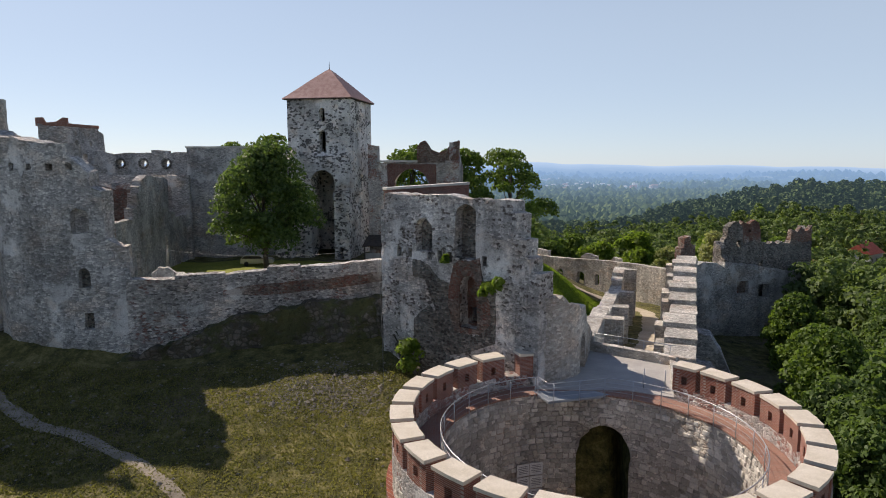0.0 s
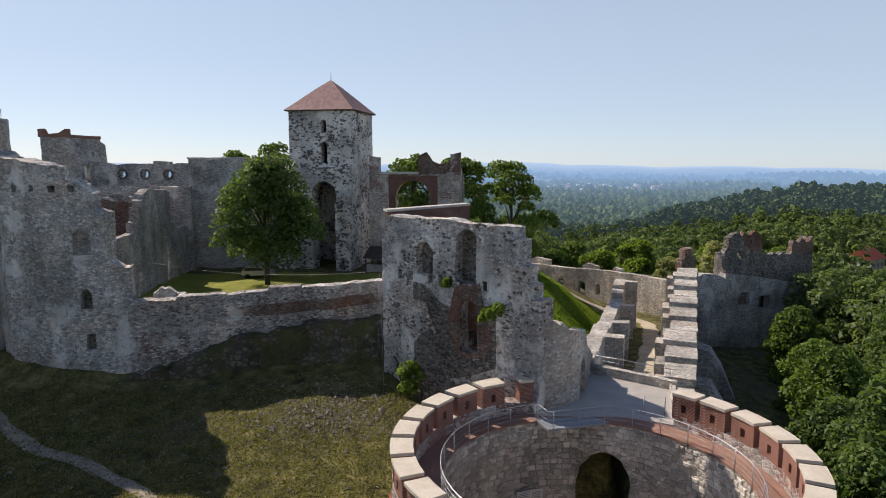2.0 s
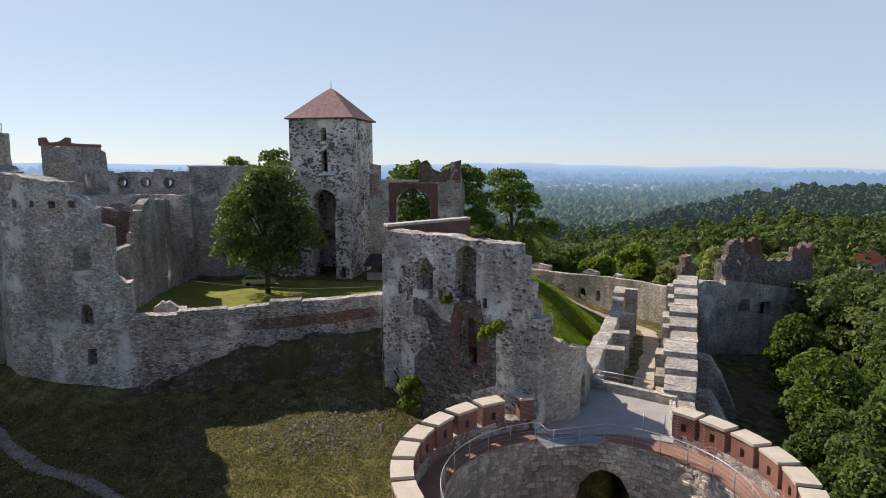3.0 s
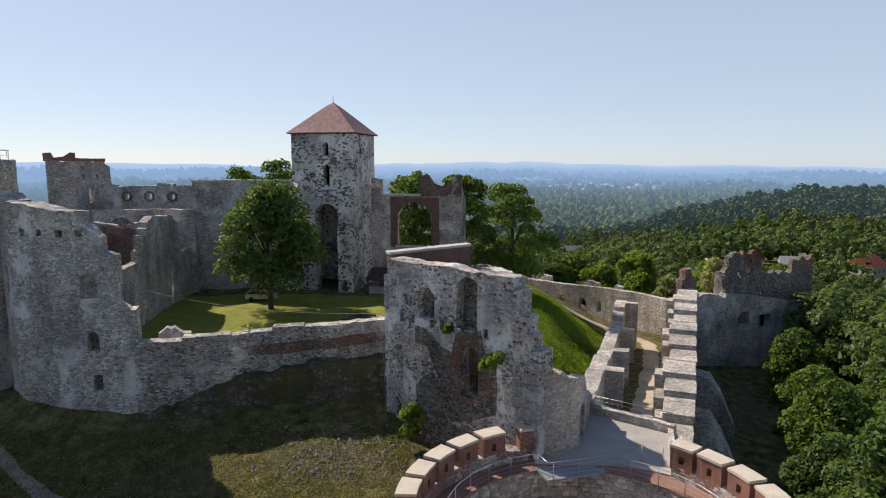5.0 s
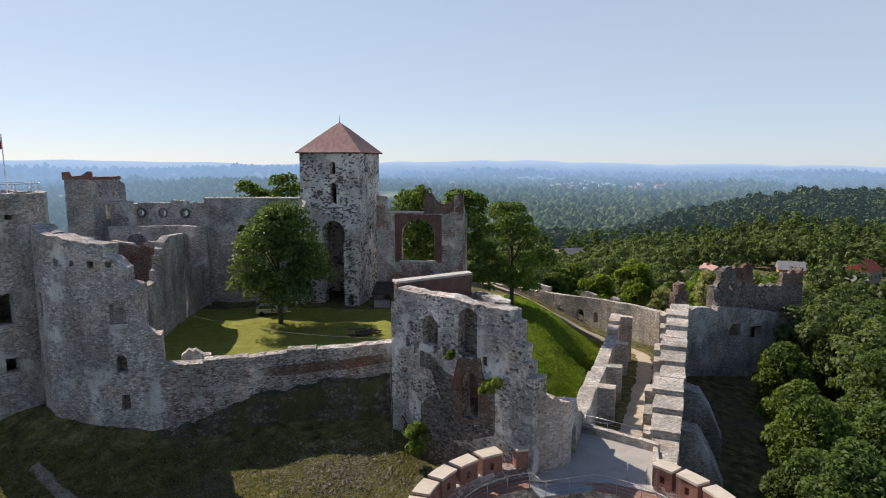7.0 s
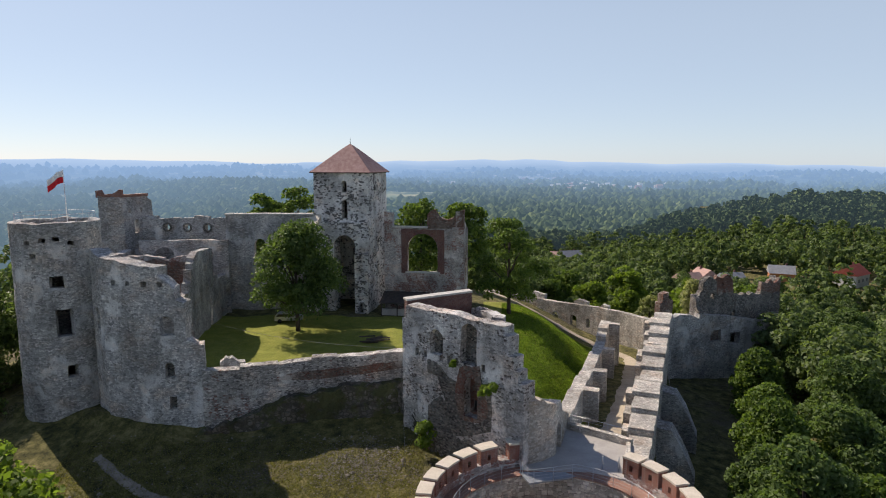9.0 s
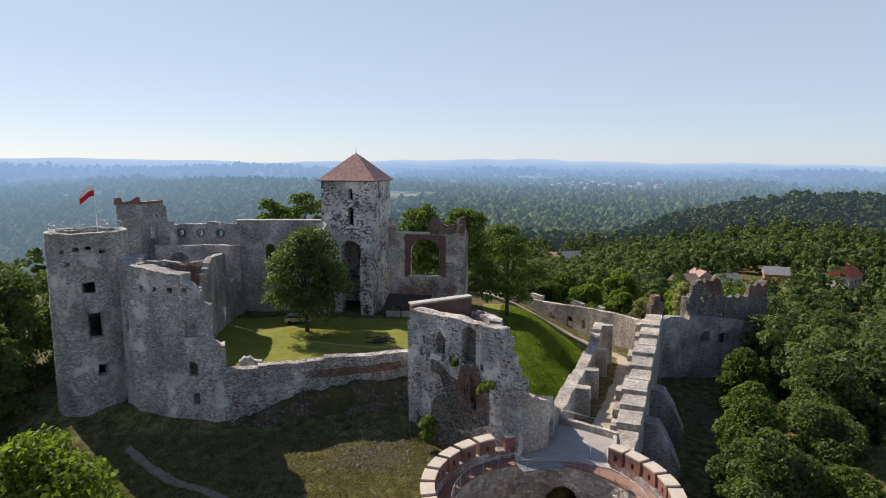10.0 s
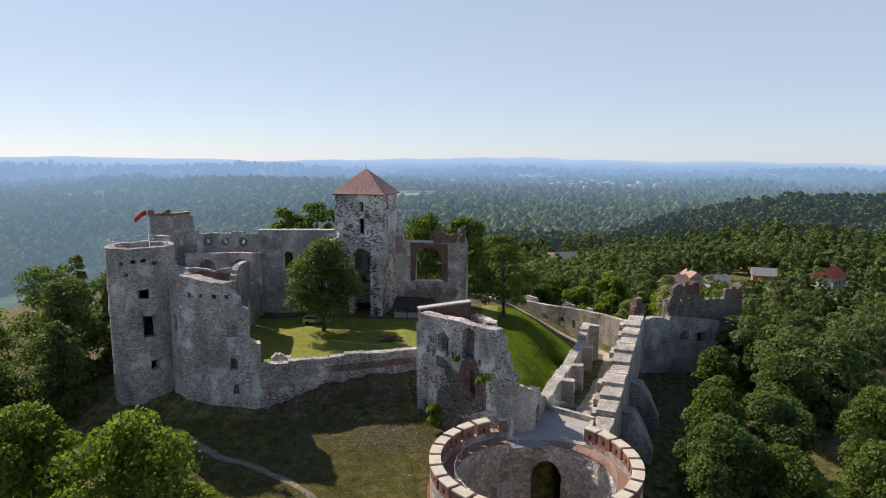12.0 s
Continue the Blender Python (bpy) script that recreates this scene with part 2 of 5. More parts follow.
def distance_material(name, kind):
    """Far woods and fields, lit by the sun; summer haze painted in as distance-driven glow."""
    m, t, b = nodes_of(name, 1.0)
    g = t.nodes.new("ShaderNodeNewGeometry")
    flat = t.nodes.new("ShaderNodeVectorMath")
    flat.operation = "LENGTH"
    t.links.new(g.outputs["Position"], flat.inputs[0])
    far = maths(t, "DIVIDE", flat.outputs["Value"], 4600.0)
    vec = place_of(t)
    if kind == "crowns":
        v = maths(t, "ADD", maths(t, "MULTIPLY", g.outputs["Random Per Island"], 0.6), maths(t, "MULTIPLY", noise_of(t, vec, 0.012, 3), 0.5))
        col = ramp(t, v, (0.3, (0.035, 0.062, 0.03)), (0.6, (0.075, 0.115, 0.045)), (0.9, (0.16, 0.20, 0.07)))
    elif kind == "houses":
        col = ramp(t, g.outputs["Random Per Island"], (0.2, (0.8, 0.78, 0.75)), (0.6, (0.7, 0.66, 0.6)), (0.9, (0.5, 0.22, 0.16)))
    else:
        woods = noise_of(t, vec, 0.0045, 5, 0.68)
        mottle = noise_of(t, vec, 0.05, 4, 0.7)
        wood = ramp(t, mottle, (0.42, (0.035, 0.06, 0.035)), (0.5, (0.06, 0.095, 0.045)), (0.59, (0.12, 0.16, 0.07)))
        field = ramp(t, noise_of(t, vec, 0.012, 3), (0.4, (0.16, 0.21, 0.09)), (0.55, (0.36, 0.34, 0.18)), (0.7, (0.5, 0.44, 0.26)))
        col = mix(t, ramp(t, woods, (0.55, 0.0), (0.60, 1.0)), wood, field)
    # painted haze: emission colour and share rise with distance from the origin
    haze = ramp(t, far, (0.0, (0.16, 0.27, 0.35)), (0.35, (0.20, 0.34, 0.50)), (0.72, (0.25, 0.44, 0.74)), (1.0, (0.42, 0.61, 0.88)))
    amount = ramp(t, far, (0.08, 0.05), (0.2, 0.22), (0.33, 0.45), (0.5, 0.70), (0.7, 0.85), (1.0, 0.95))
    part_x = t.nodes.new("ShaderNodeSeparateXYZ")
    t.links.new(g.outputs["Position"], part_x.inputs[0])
    # extra painted haze on the side towards the sun
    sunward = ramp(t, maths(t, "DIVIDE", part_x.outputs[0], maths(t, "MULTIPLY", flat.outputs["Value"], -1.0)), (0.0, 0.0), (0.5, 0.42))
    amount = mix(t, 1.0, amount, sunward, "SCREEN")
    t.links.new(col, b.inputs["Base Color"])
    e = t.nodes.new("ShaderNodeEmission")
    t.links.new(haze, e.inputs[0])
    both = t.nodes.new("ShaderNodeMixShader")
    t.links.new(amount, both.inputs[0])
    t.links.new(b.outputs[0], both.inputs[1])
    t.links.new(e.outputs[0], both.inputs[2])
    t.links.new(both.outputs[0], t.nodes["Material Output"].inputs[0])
    return m


def block_material():
    """Single wall stones, each of its own tone."""
    m, t, b = nodes_of("limestone_block", 0.92)
    o = t.nodes.new("ShaderNodeObjectInfo")
    g = t.nodes.new("ShaderNodeNewGeometry")
    vec = place_of(t)
    tone = maths(t, "FRACT", maths(t, "ADD", o.outputs["Random"], g.outputs["Random Per Island"]))
    col = ramp(t, tone, (0.0, (0.40, 0.36, 0.31)), (0.5, (0.58, 0.53, 0.46)), (1.0, (0.80, 0.75, 0.67)))
    f = noise_of(t, vec, 11, 5, 0.7)
    col = mix(t, 0.75, col, ramp(t, f, (0.3, 0.66), (0.7, 1.22)), "MULTIPLY")
    col = mix(t, 0.7, col, ramp(t, noise_of(t, vec, 0.5, 4), (0.32, 0.62), (0.66, 1.15)), "MULTIPLY")
    t.links.new(col, b.inputs["Base Color"])
    bump(t, b, f, 0.9, 0.05)
    return m


BLOCK = block_material()
GRASS, LAWN, HAZE_GLOW = grass_material(), lawn_material(), distance_material("land_haze_glow", "land")
HAZE_GLOW_CROWN, HAZE_GLOW_HOUSE = distance_material("crowns_haze_glow", "crowns"), distance_material("houses_haze_glow", "houses")


# ---- builders ----
def thing(name, label, category, group="", kind="", at=(0, 0, 0)):
    ob = new(name)
    ob.location = at
    return tagged(ob, label, category, group, kind)


def mesh_of(name, verts, faces, material, smooth=False):
    me = bpy.data.meshes.new(name)
    me.from_pydata([tuple(v) for v in verts], [], [tuple(f) for f in faces])
    me.materials.append(material)
    if smooth:
        me.polygons.foreach_set("use_smooth", [True] * len(me.polygons))
    me.update()
    return me


def part(name, me, parent=None, label=""):
    """Links a mesh, given in world places, as one object under its thing."""
    ob = new(name, me)
    if parent:
        ob.parent = parent
        up = Matrix.Identity(4)
        p = parent
        while p:
            up = p.matrix_basis @ up
            p = p.parent
        ob.matrix_basis = up.inverted()
    return tagged(ob, label)


def from_bm(name, bm, material, smooth=False):
    me = bpy.data.meshes.new(name)
    bm.normal_update()
    bm.to_mesh(me)
    bm.free()
    me.materials.append(material)
    if smooth:
        me.polygons.foreach_set("use_smooth", [True] * len(me.polygons))
    return me


def box(name, size, m, material, bevel=0.02):
    bm = bmesh.new()
    bmesh.ops.create_cube(bm, size=1)
    bmesh.ops.scale(bm, vec=size, verts=bm.verts)
    if bevel:
        bmesh.ops.bevel(bm, geom=bm.edges[:], offset=bevel, segments=1, affect="EDGES")
    bmesh.ops.transform(bm, matrix=m, verts=bm.verts)
    return from_bm(name, bm, material)


def tube(name, points, radius, material, sides=6, taper=None):
    """A round bar along points; taper: the radius at its end."""
    bm = bmesh.new()
    rings = []
    pts = [Vector(p) for p in points]
    for i, p in enumerate(pts):
        way = (pts[min(i + 1, len(pts) - 1)] - pts[max(i - 1, 0)]).normalized()
        q = way.to_track_quat("Z", "Y")
        r = radius if taper is None else radius + (taper - radius) * i / (len(pts) - 1)
        rings.append([bm.verts.new(p + q @ Vector((r * math.cos(a), r * math.sin(a), 0))) for a in (2 * math.pi * k / sides for k in range(sides))])
    for a, b in zip(rings, rings[1:]):
        for k in range(sides):
            bm.faces.new((a[k], a[(k + 1) % sides], b[(k + 1) % sides], b[k]))
    bm.faces.new(rings[0][::-1])
    bm.faces.new(rings[-1])
    return from_bm(name, bm, material, True)


def jitter(p, amount):
    n = noise.noise_vector(Vector(p) * 1.7) * 0.6 + noise.noise_vector(Vector(p) * 0.45) * 0.8
    return Vector(p) + n * amount


def lerp_at(table, s):
    if isinstance(table, (int, float)):
        return table
    if s <= table[0][0]:
        return table[0][1]
    for (a, za), (b, zb) in zip(table, table[1:]):
        if s <= b:
            return za + (zb - za) * (s - a) / max(b - a, 1e-6)
    return table[-1][1]


def ruin_wall(name, pts, thick, top, base, material, holes=(), cell=0.4, rough=0.07, ragged=0.12, closed=False):
    """A thick masonry wall along pts (its outer face), whose other face lies thick to the left of the way.
    top, base: heights, or tables of (metres along, height). holes: (from, to, low, high, arched) go right through."""
    P = [Vector((x, y)) for x, y in pts]
    if closed:
        P.append(P[0].copy())
    run = [0.0]
    for a, b in zip(P, P[1:]):
        run.append(run[-1] + (b - a).length)
    length = run[-1]
    cuts = {0.0, length} | set(run)
    for table in (top, base):
        if not isinstance(table, (int, float)):
            cuts |= {s for s, _ in table if 0 <= s <= length}
    for h in holes:
        cuts |= {h[0], h[1]}
    S = []
    cuts = sorted(cuts)
    for a, b in zip(cuts, cuts[1:]):
        if b - a < 1e-4:
            continue
        n = max(1, round((b - a) / cell))
        S += [a + (b - a) * k / n for k in range(n)]
    S.append(length)

    def spot(s):
        k = 0
        while k < len(run) - 2 and s > run[k + 1] + 1e-6:
            k += 1
        f = (s - run[k]) / max(run[k + 1] - run[k], 1e-6)
        p = P[k].lerp(P[k + 1], f)

        def normal(i):
            d = (P[i + 1] - P[i]).normalized()
            return Vector((-d.y, d.x))
        n = normal(k)
        if f < 0.02 and (k > 0 or closed):
            n = n + normal(k - 1 if k else len(P) - 2)
        elif f > 0.98 and (k < len(P) - 2 or closed):
            n = n + normal(k + 1 if k < len(P) - 2 else 0)
        n.normalize()
        c = max(0.5, n.dot(normal(k)))
        return p, n / c

    high = max(lerp_at(top, s) - lerp_at(base, s) for s in S)
    rows = max(2, round(high / cell))
    verts, index = [], {}
    Z = []
    for i, s in enumerate(S):
        zb, zt = lerp_at(base, s), lerp_at(top, s)
        p, n = spot(s)
        if ragged:
            zt += ragged * (noise.noise(Vector((p.x * 0.9, p.y * 0.9, 7.3))) + 0.6 * noise.noise(Vector((p.x * 2.7, p.y * 2.7, 1.3))))
        Z.append([zb + (zt - zb) * j / rows for j in range(rows + 1)])
    last = len(S) - 1
    hole_of = {}
    for i in range(last):
        for j in range(rows):
            s, z = (S[i] + S[i + 1]) / 2, (Z[i][j] + Z[i + 1][j] + Z[i][j + 1] + Z[i + 1][j + 1]) / 4
            for h in holes:
                a, b, lo, hi, arched = h
                if a < s < b and lo < z < hi:
                    r = (b - a) / 2
                    up = z - (hi - r)
                    if arched and up > 0 and (s - (a + b) / 2) ** 2 + up ** 2 > r * r:
                        continue
                    hole_of[i, j] = h

    def solid(i, j):
        if closed:
            i %= last
        return 0 <= i < last and 0 <= j < rows and (i, j) not in hole_of

    for i, s in enumerate(S):
        for j in range(rows + 1):
            ss, z = s, Z[i][j]
            near = [hole_of.get((a, b)) for a in (i - 1, i) for b in (j - 1, j)]
            h = next((k for k in near if k), None)
            if h and None in near:
                a, b, lo, hi, arched = h
                r = (b - a) / 2
                if arched and z > hi - r:
                    du, dz = s - (a + b) / 2, max(z - (hi - r), 0.0)
                    q = math.hypot(du, dz)
                    if q > 0.05:
                        ss, z = (a + b) / 2 + du * r / q, hi - r + dz * r / q
                elif abs(z - lo) < cell * 0.6:
                    z = lo
                elif abs(z - hi) < cell * 0.6:
                    z = hi
            p, n = spot(min(max(ss, 0.0), length))
            for side in (0, 1):
                q = p + n * (thick * side)
                index[i, j, side] = len(verts)
                verts.append(jitter((q.x, q.y, z), rough))

    if closed:
        for j in range(rows + 1):
            for side in (0, 1):
                index[last, j, side] = index[0, j, side]
    faces = []
    I = index
    for i in range(last):
        for j in range(rows):
            if not solid(i, j):
                continue
            faces.append((I[i, j, 0], I[i + 1, j, 0], I[i + 1, j + 1, 0], I[i, j + 1, 0]))
            faces.append((I[i, j, 1], I[i, j + 1, 1], I[i + 1, j + 1, 1], I[i + 1, j, 1]))
            if not solid(i, j + 1):
                faces.append((I[i, j + 1, 0], I[i + 1, j + 1, 0], I[i + 1, j + 1, 1], I[i, j + 1, 1]))
            if j and not solid(i, j - 1):
                faces.append((I[i, j, 0], I[i, j, 1], I[i + 1, j, 1], I[i + 1, j, 0]))
            if not solid(i - 1, j) and (not closed or i or not solid(last - 1, j)):
                faces.append((I[i, j, 0], I[i, j + 1, 0], I[i, j + 1, 1], I[i, j, 1]))
            if not solid(i + 1, j) and (not closed or i < last - 1):
                faces.append((I[i + 1, j, 0], I[i + 1, j, 1], I[i + 1, j + 1, 1], I[i + 1, j + 1, 0]))
    return mesh_of(name, verts, faces, material)


def slab(name, outline, z0, z1, material, rough=0.0):
    """A flat plate over an outline, from z0 to z1 (numbers, or heights for each corner)."""
    n = len(outline)
    lo = z0 if isinstance(z0, (list, tuple)) else [z0] * n
    hi = z1 if isinstance(z1, (list, tuple)) else [z1] * n
    verts = [jitter((x, y, z), rough) for (x, y), z in zip(outline, lo)] + [jitter((x, y, z), rough) for (x, y), z in zip(outline, hi)]
    faces = [tuple(range(n))[::-1], tuple(range(n, 2 * n))] + [(k, (k + 1) % n, n + (k + 1) % n, n + k) for k in range(n)]
    return mesh_of(name, verts, faces, material)


def arc(cx, cy, r, a0, a1, n):
    return [(cx + r * math.cos(radians(a0 + (a1 - a0) * k / n)), cy + r * math.sin(radians(a0 + (a1 - a0) * k / n))) for k in range(n + 1)]


def ring_slab(name, cx, cy, r0, r1, a0, a1, z0, z1, material, n=8):
    o = arc(cx, cy, r1, a0, a1, n)
    i = arc(cx, cy, r0, a0, a1, n)
    verts, faces = [], []
    for (ox, oy), (ix, iy) in zip(o, i):
        verts += [(ox, oy, z0), (ox, oy, z1), (ix, iy, z1), (ix, iy, z0)]
    for k in range(n):
        a, b = 4 * k, 4 * k + 4
        faces += [(a, b, b + 1, a + 1), (a + 1, b + 1, b + 2, a + 2), (a + 2, b + 2, b + 3, a + 3), (a + 3, b + 3, b, a)]
    e = 4 * n
    faces += [(0, 1, 2, 3), (e, e + 3, e + 2, e + 1)]
    return mesh_of(name, verts, faces, material)


# ---- ground ----
def step(a, b, v):
    t = np.clip((v - a) / (b - a), 0, 1)
    return t * t * (3 - 2 * t)


@functools.lru_cache(None)
def wave_ways(seed):
    r = np.random.RandomState(seed)
    return [(r.uniform(0, 6.28), r.uniform(0, 6.28)) for _ in range(7)]


def waves(x, y, size, seed):
    """Gentle unevenness of about one unit over a length of size."""
    z = 0
    for k, (a, p) in enumerate(wave_ways(seed)):
        f = (0.6 + 0.5 * k) * 6.28 / size
        z = z + np.sin((x * np.cos(a) + y * np.sin(a)) * f + p) / (1 + 0.6 * k)
    return z * 0.45


FOOT_X = [-60, -46, -36, -28, -24.5, -20, -12, -5.5, -4, -2, 2, 6]
FOOT_Y = [52, 50, 49.5, 46.8, 47.3, 48.5, 50.0, 50.6, 47.5, 45.6, 42.4, 38.4]
FOOT_Z = [-2, 0.4, 2.0, 1.2, 0.7, 0.8, 1.4, 1.8, 1.2, -0.2, -1.5, -2.0]


def ground_z(x, y):
    x, y = np.asarray(x, float), np.asarray(y, float)
    yf, zf = np.interp(x, FOOT_X, FOOT_Y), np.interp(x, FOOT_X, FOOT_Z)

    def slope(x, y):
        return -0.2 - 0.14 * (43 - y) - 0.3 * np.maximum(0, -44 - x) - 0.02 * np.maximum(0, -16 - x)
    d = np.maximum(yf - y, 0)
    outer = slope(x, y) + (zf - slope(x, yf)) * np.exp(-d / 2.6)
    rise = 1.8 - 9 * step(112, 150, y)
    z = outer + (rise - outer) * step(0.2, 1.4, y - yf) * step(-50, -47, x)
    # the grassy slope east of the upper court, and the lane below it
    xe, xl = 6.0 + (y - 48) * 0.14 - 16 * step(92, 118, y), 12.6 + (y - 47) * 0.335
    lane = -1.3 - 0.12 * (np.clip(y, 46, 96) - 47) - 14 * step(118, 150, y + x * 0.9 - 22)
    east = rise + (lane - rise) * step(0, 1, (x - xe) / np.maximum(xl - 1.5 - xe, 1))
    inner = step(4.5, 7, x) * step(40, 47, y) + step(-4, 2, x) * step(88, 94, y)
    z = z + (east - z) * np.clip(inner, 0, 1)
    # the moat outside the lane's wall
    xr = 21.5 + (np.minimum(y, 92) - 54.5) * 0.395 - 5 * step(54, 44, y)
    moat = -10.5 - 0.10 * np.maximum(0, x - xr) - 1.5 * step(60, 20, y)
    z = z + (moat - z) * step(0, 1.6, x - xr)
    # inside the round barbican
    r = np.hypot(x - 7.6, y - 30.1)
    z = z + (-7.6 - z) * (1 - step(8.4, 9.6, r))
    # under the forecourt's paving
    flat = step(4.5, 6, x) * step(17.5, 16.5, x) * step(36, 37.5, y) * step(48, 46.5, y)
    z = z + (np.minimum(z, 0.5) - z) * flat
    # the hill falls away all round to the valley
    far = np.hypot(x + 6, (y - 66) * 0.95)
    valley = -26 + 21 * np.exp(-((x - 390) / 165) ** 2 - ((y - 480) / 140) ** 2) + 5 * waves(x, y, 300, 3) * step(140, 300, far) - 14 * step(300, 700, -x + 0.3 * y)
    valley = valley - 16 * step(0.62, 0.18, x / np.maximum(y, 1)) * step(180, 400, y)
    valley = valley - 22 * step(620, 1000, np.hypot(x, y)) - 40 * step(200, 420, -x + 0.15 * y) - 30 * step(260, 480, np.hypot(x, y)) * step(0.02, -0.16, x / np.maximum(y, 1)) - 40 * step(470, 640, np.hypot(x, y)) * step(0.36, 0.24, x / np.maximum(y, 1))
    z = z + (valley - z) * step(62, 190, far)
    return z + 0.10 * waves(x, y, 5, 1) + 0.22 * waves(x, y, 16, 2) * step(0.3, 3, np.abs(y - yf))


def axis(lo, hi, fine, reach, grow=1.13):
    a = list(np.arange(lo, hi, fine))
    d, v, w = fine, a[0], a[-1]
    left, right = [], []
    while v > -reach:
        d *= grow
        v -= d
        left.append(v)
    d = fine
    while w < reach:
        d *= grow
        w += d
        right.append(w)
    return np.array(left[::-1] + a + right)


def sheet(name, X, Y, Z, material):
    nx, ny = len(X), len(Y)
    gx, gy = np.meshgrid(X, Y)
    co = np.stack([gx, gy, Z], -1).reshape(-1, 3)
    k = np.arange((nx - 1) * (ny - 1))
    a = k // (nx - 1) * nx + k % (nx - 1)
    quads = np.stack([a, a + 1, a + nx + 1, a + nx], -1)
    me = bpy.data.meshes.new(name)
    me.from_pydata(co.tolist(), [], quads.tolist())
    me.materials.append(material)
    me.polygons.foreach_set("use_smooth", [True] * len(me.polygons))
    return me


GX, GY = axis(-52, 42, 0.55, 1150), axis(18, 100, 0.55, 1150)
ground_mesh = sheet("ground", GX, GY, ground_z(*np.meshgrid(GX, GY)), GRASS)
tagged(new("ground", ground_mesh), "uneven grassy castle hill with bare earth patches", "ground", kind="structure")


def land_z(x, y):
    """Height of the plain, its wooded rises and the ridges at the sky line."""
    r, a = math.hypot(x, y), math.atan2(y, x)
    u = max(0.0, (r - 820) / 4080)
    z = -56 - 4 * float(step(0, 0.3, u)) - (30 * float(step(860, 640, r)) if x > 0.36 * y else 14 * float(step(640, 520, r)) if x > -0.1 * y else 0.0)
    z += 10 * noise.noise(Vector((x * 0.0016, y * 0.0016, 0.0))) * float(step(0.02, 0.2, u))
    # a wooded rise to the north-west
    z += 30 * math.exp(-((x + 520) / 330) ** 2 - ((y - 1650) / 260) ** 2)
    crest = 0.5 + 0.5 * noise.noise(Vector((a * 3.1, 3.3, 0.0))) + 0.22 * noise.noise(Vector((a * 11, 8.1, 0.0))) + 0.10 * noise.noise(Vector((a * 30, 2.1, 0.0)))
    z += (46 + 78 * crest * (0.4 + 0.6 * float(step(0.9, 1.5, a)))) * float(step(0.40, 0.95, u))
    z += 64 * max(0, noise.noise(Vector((a * 4.2, 1.7, 0.0))) + 0.25) * math.exp(-((u - 0.58) / 0.07) ** 2) + 34 * max(0, noise.noise(Vector((a * 6.0, 5.7, 0.0))) + 0.25) * math.exp(-((u - 0.32) / 0.05) ** 2)
    if r < 2600:
        z += 2.2 * noise.noise(Vector((x * 0.03, y * 0.03, 2.0))) + 2.5 * noise.noise(Vector((x * 0.011, y * 0.011, 4.0)))
    return z


def far_land():
    """Plain and ranges of hills out to the horizon."""
    verts, faces = [], []
    radii = [400 * (4900 / 400) ** (k / 59) for k in range(60)]
    n = 260
    for r in radii:
        for k in range(n + 1):
            a = radians(20 + 140 * k / n)
            x, y = r * math.cos(a), r * math.sin(a)
            verts.append((x, y, land_z(x, y)))
    for i in range(len(radii) - 1):
        for k in range(n):
            a = i * (n + 1) + k
            faces.append((a, a + n + 1, a + n + 2, a + 1))
    return mesh_of("backdrop", verts, faces, HAZE_GLOW, True)


def far_crowns(count=17000):
    """Crowns of the woods on the plain, each a small uneven dome."""
    rng = np.random.RandomState(21)
    verts, faces = [], []
    ring = [(math.cos(k * math.pi / 3), math.sin(k * math.pi / 3)) for k in range(6)]
    made = 0
    while made < count:
        d = 470 * (3300 / 470) ** rng.uniform()
        a = radians(rng.uniform(52, 130))
        x, y = d * math.cos(a), d * math.sin(a)
        if noise.noise(Vector((x * 0.0042, y * 0.0042, 6.0))) > 0.24 or (d < 640 and x > 0.3 * y):
            continue
        made += 1
        r = rng.uniform(4.5, 8.0) * min(1.9, max(0.8, (d / 900) ** 0.6))
        h = r * rng.uniform(1.1, 2.0)
        z = max(land_z(x, y), float(ground_z(x, y)) if d < 750 else -999) - 1
        o = len(verts)
        for lift, wide in ((0.0, 0.8), (0.55, 1.0)):
            for p, q in ring:
                verts.append((x + p * r * wide * rng.uniform(0.75, 1.2), y + q * r * wide * rng.uniform(0.75, 1.2), z + h * (lift + rng.uniform(-0.08, 0.12))))
        verts.append((x + rng.uniform(-0.3, 0.3) * r, y + rng.uniform(-0.3, 0.3) * r, z + h * rng.uniform(0.95, 1.15)))
        for k in range(6):
            m = (k + 1) % 6
            faces += [(o + k, o + m, o + 6 + m, o + 6 + k), (o + 6 + k, o + 6 + m, o + 12)]
    return mesh_of("plain_woods", verts, faces, HAZE_GLOW_CROWN)


def far_village(count=150):
    """Houses of the villages out on the plain, too small to tell apart."""
    rng = np.random.RandomState(6)
    verts, faces = [], []
    for k in range(count):
        c = ((420, 2050), (620, 2150), (-60, 2500), (330, 2750), (900, 2350))[k % 5]
        x, y = c[0] + rng.normal() * 110, c[1] + rng.normal() * 130
        w, d, h = rng.uniform(5, 10), rng.uniform(5, 8), rng.uniform(5, 9)
        z, o = land_z(x, y) + 2, len(verts)
        verts += [(x + p * w, y + q * d, z + e) for e in (0, h) for p, q in ((-1, -1), (1, -1), (1, 1), (-1, 1))] + [(x - w, y, z + h + 4), (x + w, y, z + h + 4)]
        faces += [tuple(i + o for i in f) for f in ((0, 1, 5, 4), (1, 2, 6, 5), (2, 3, 7, 6), (3, 0, 4, 7), (4, 5, 9, 8), (6, 7, 8, 9), (5, 6, 9), (7, 4, 8))]
    return mesh_of("far_village", verts, faces, HAZE_GLOW_HOUSE)


tagged(new("plain_woods", far_crowns()), "hazy green woods spread over the plain", "woods", kind="stuff")
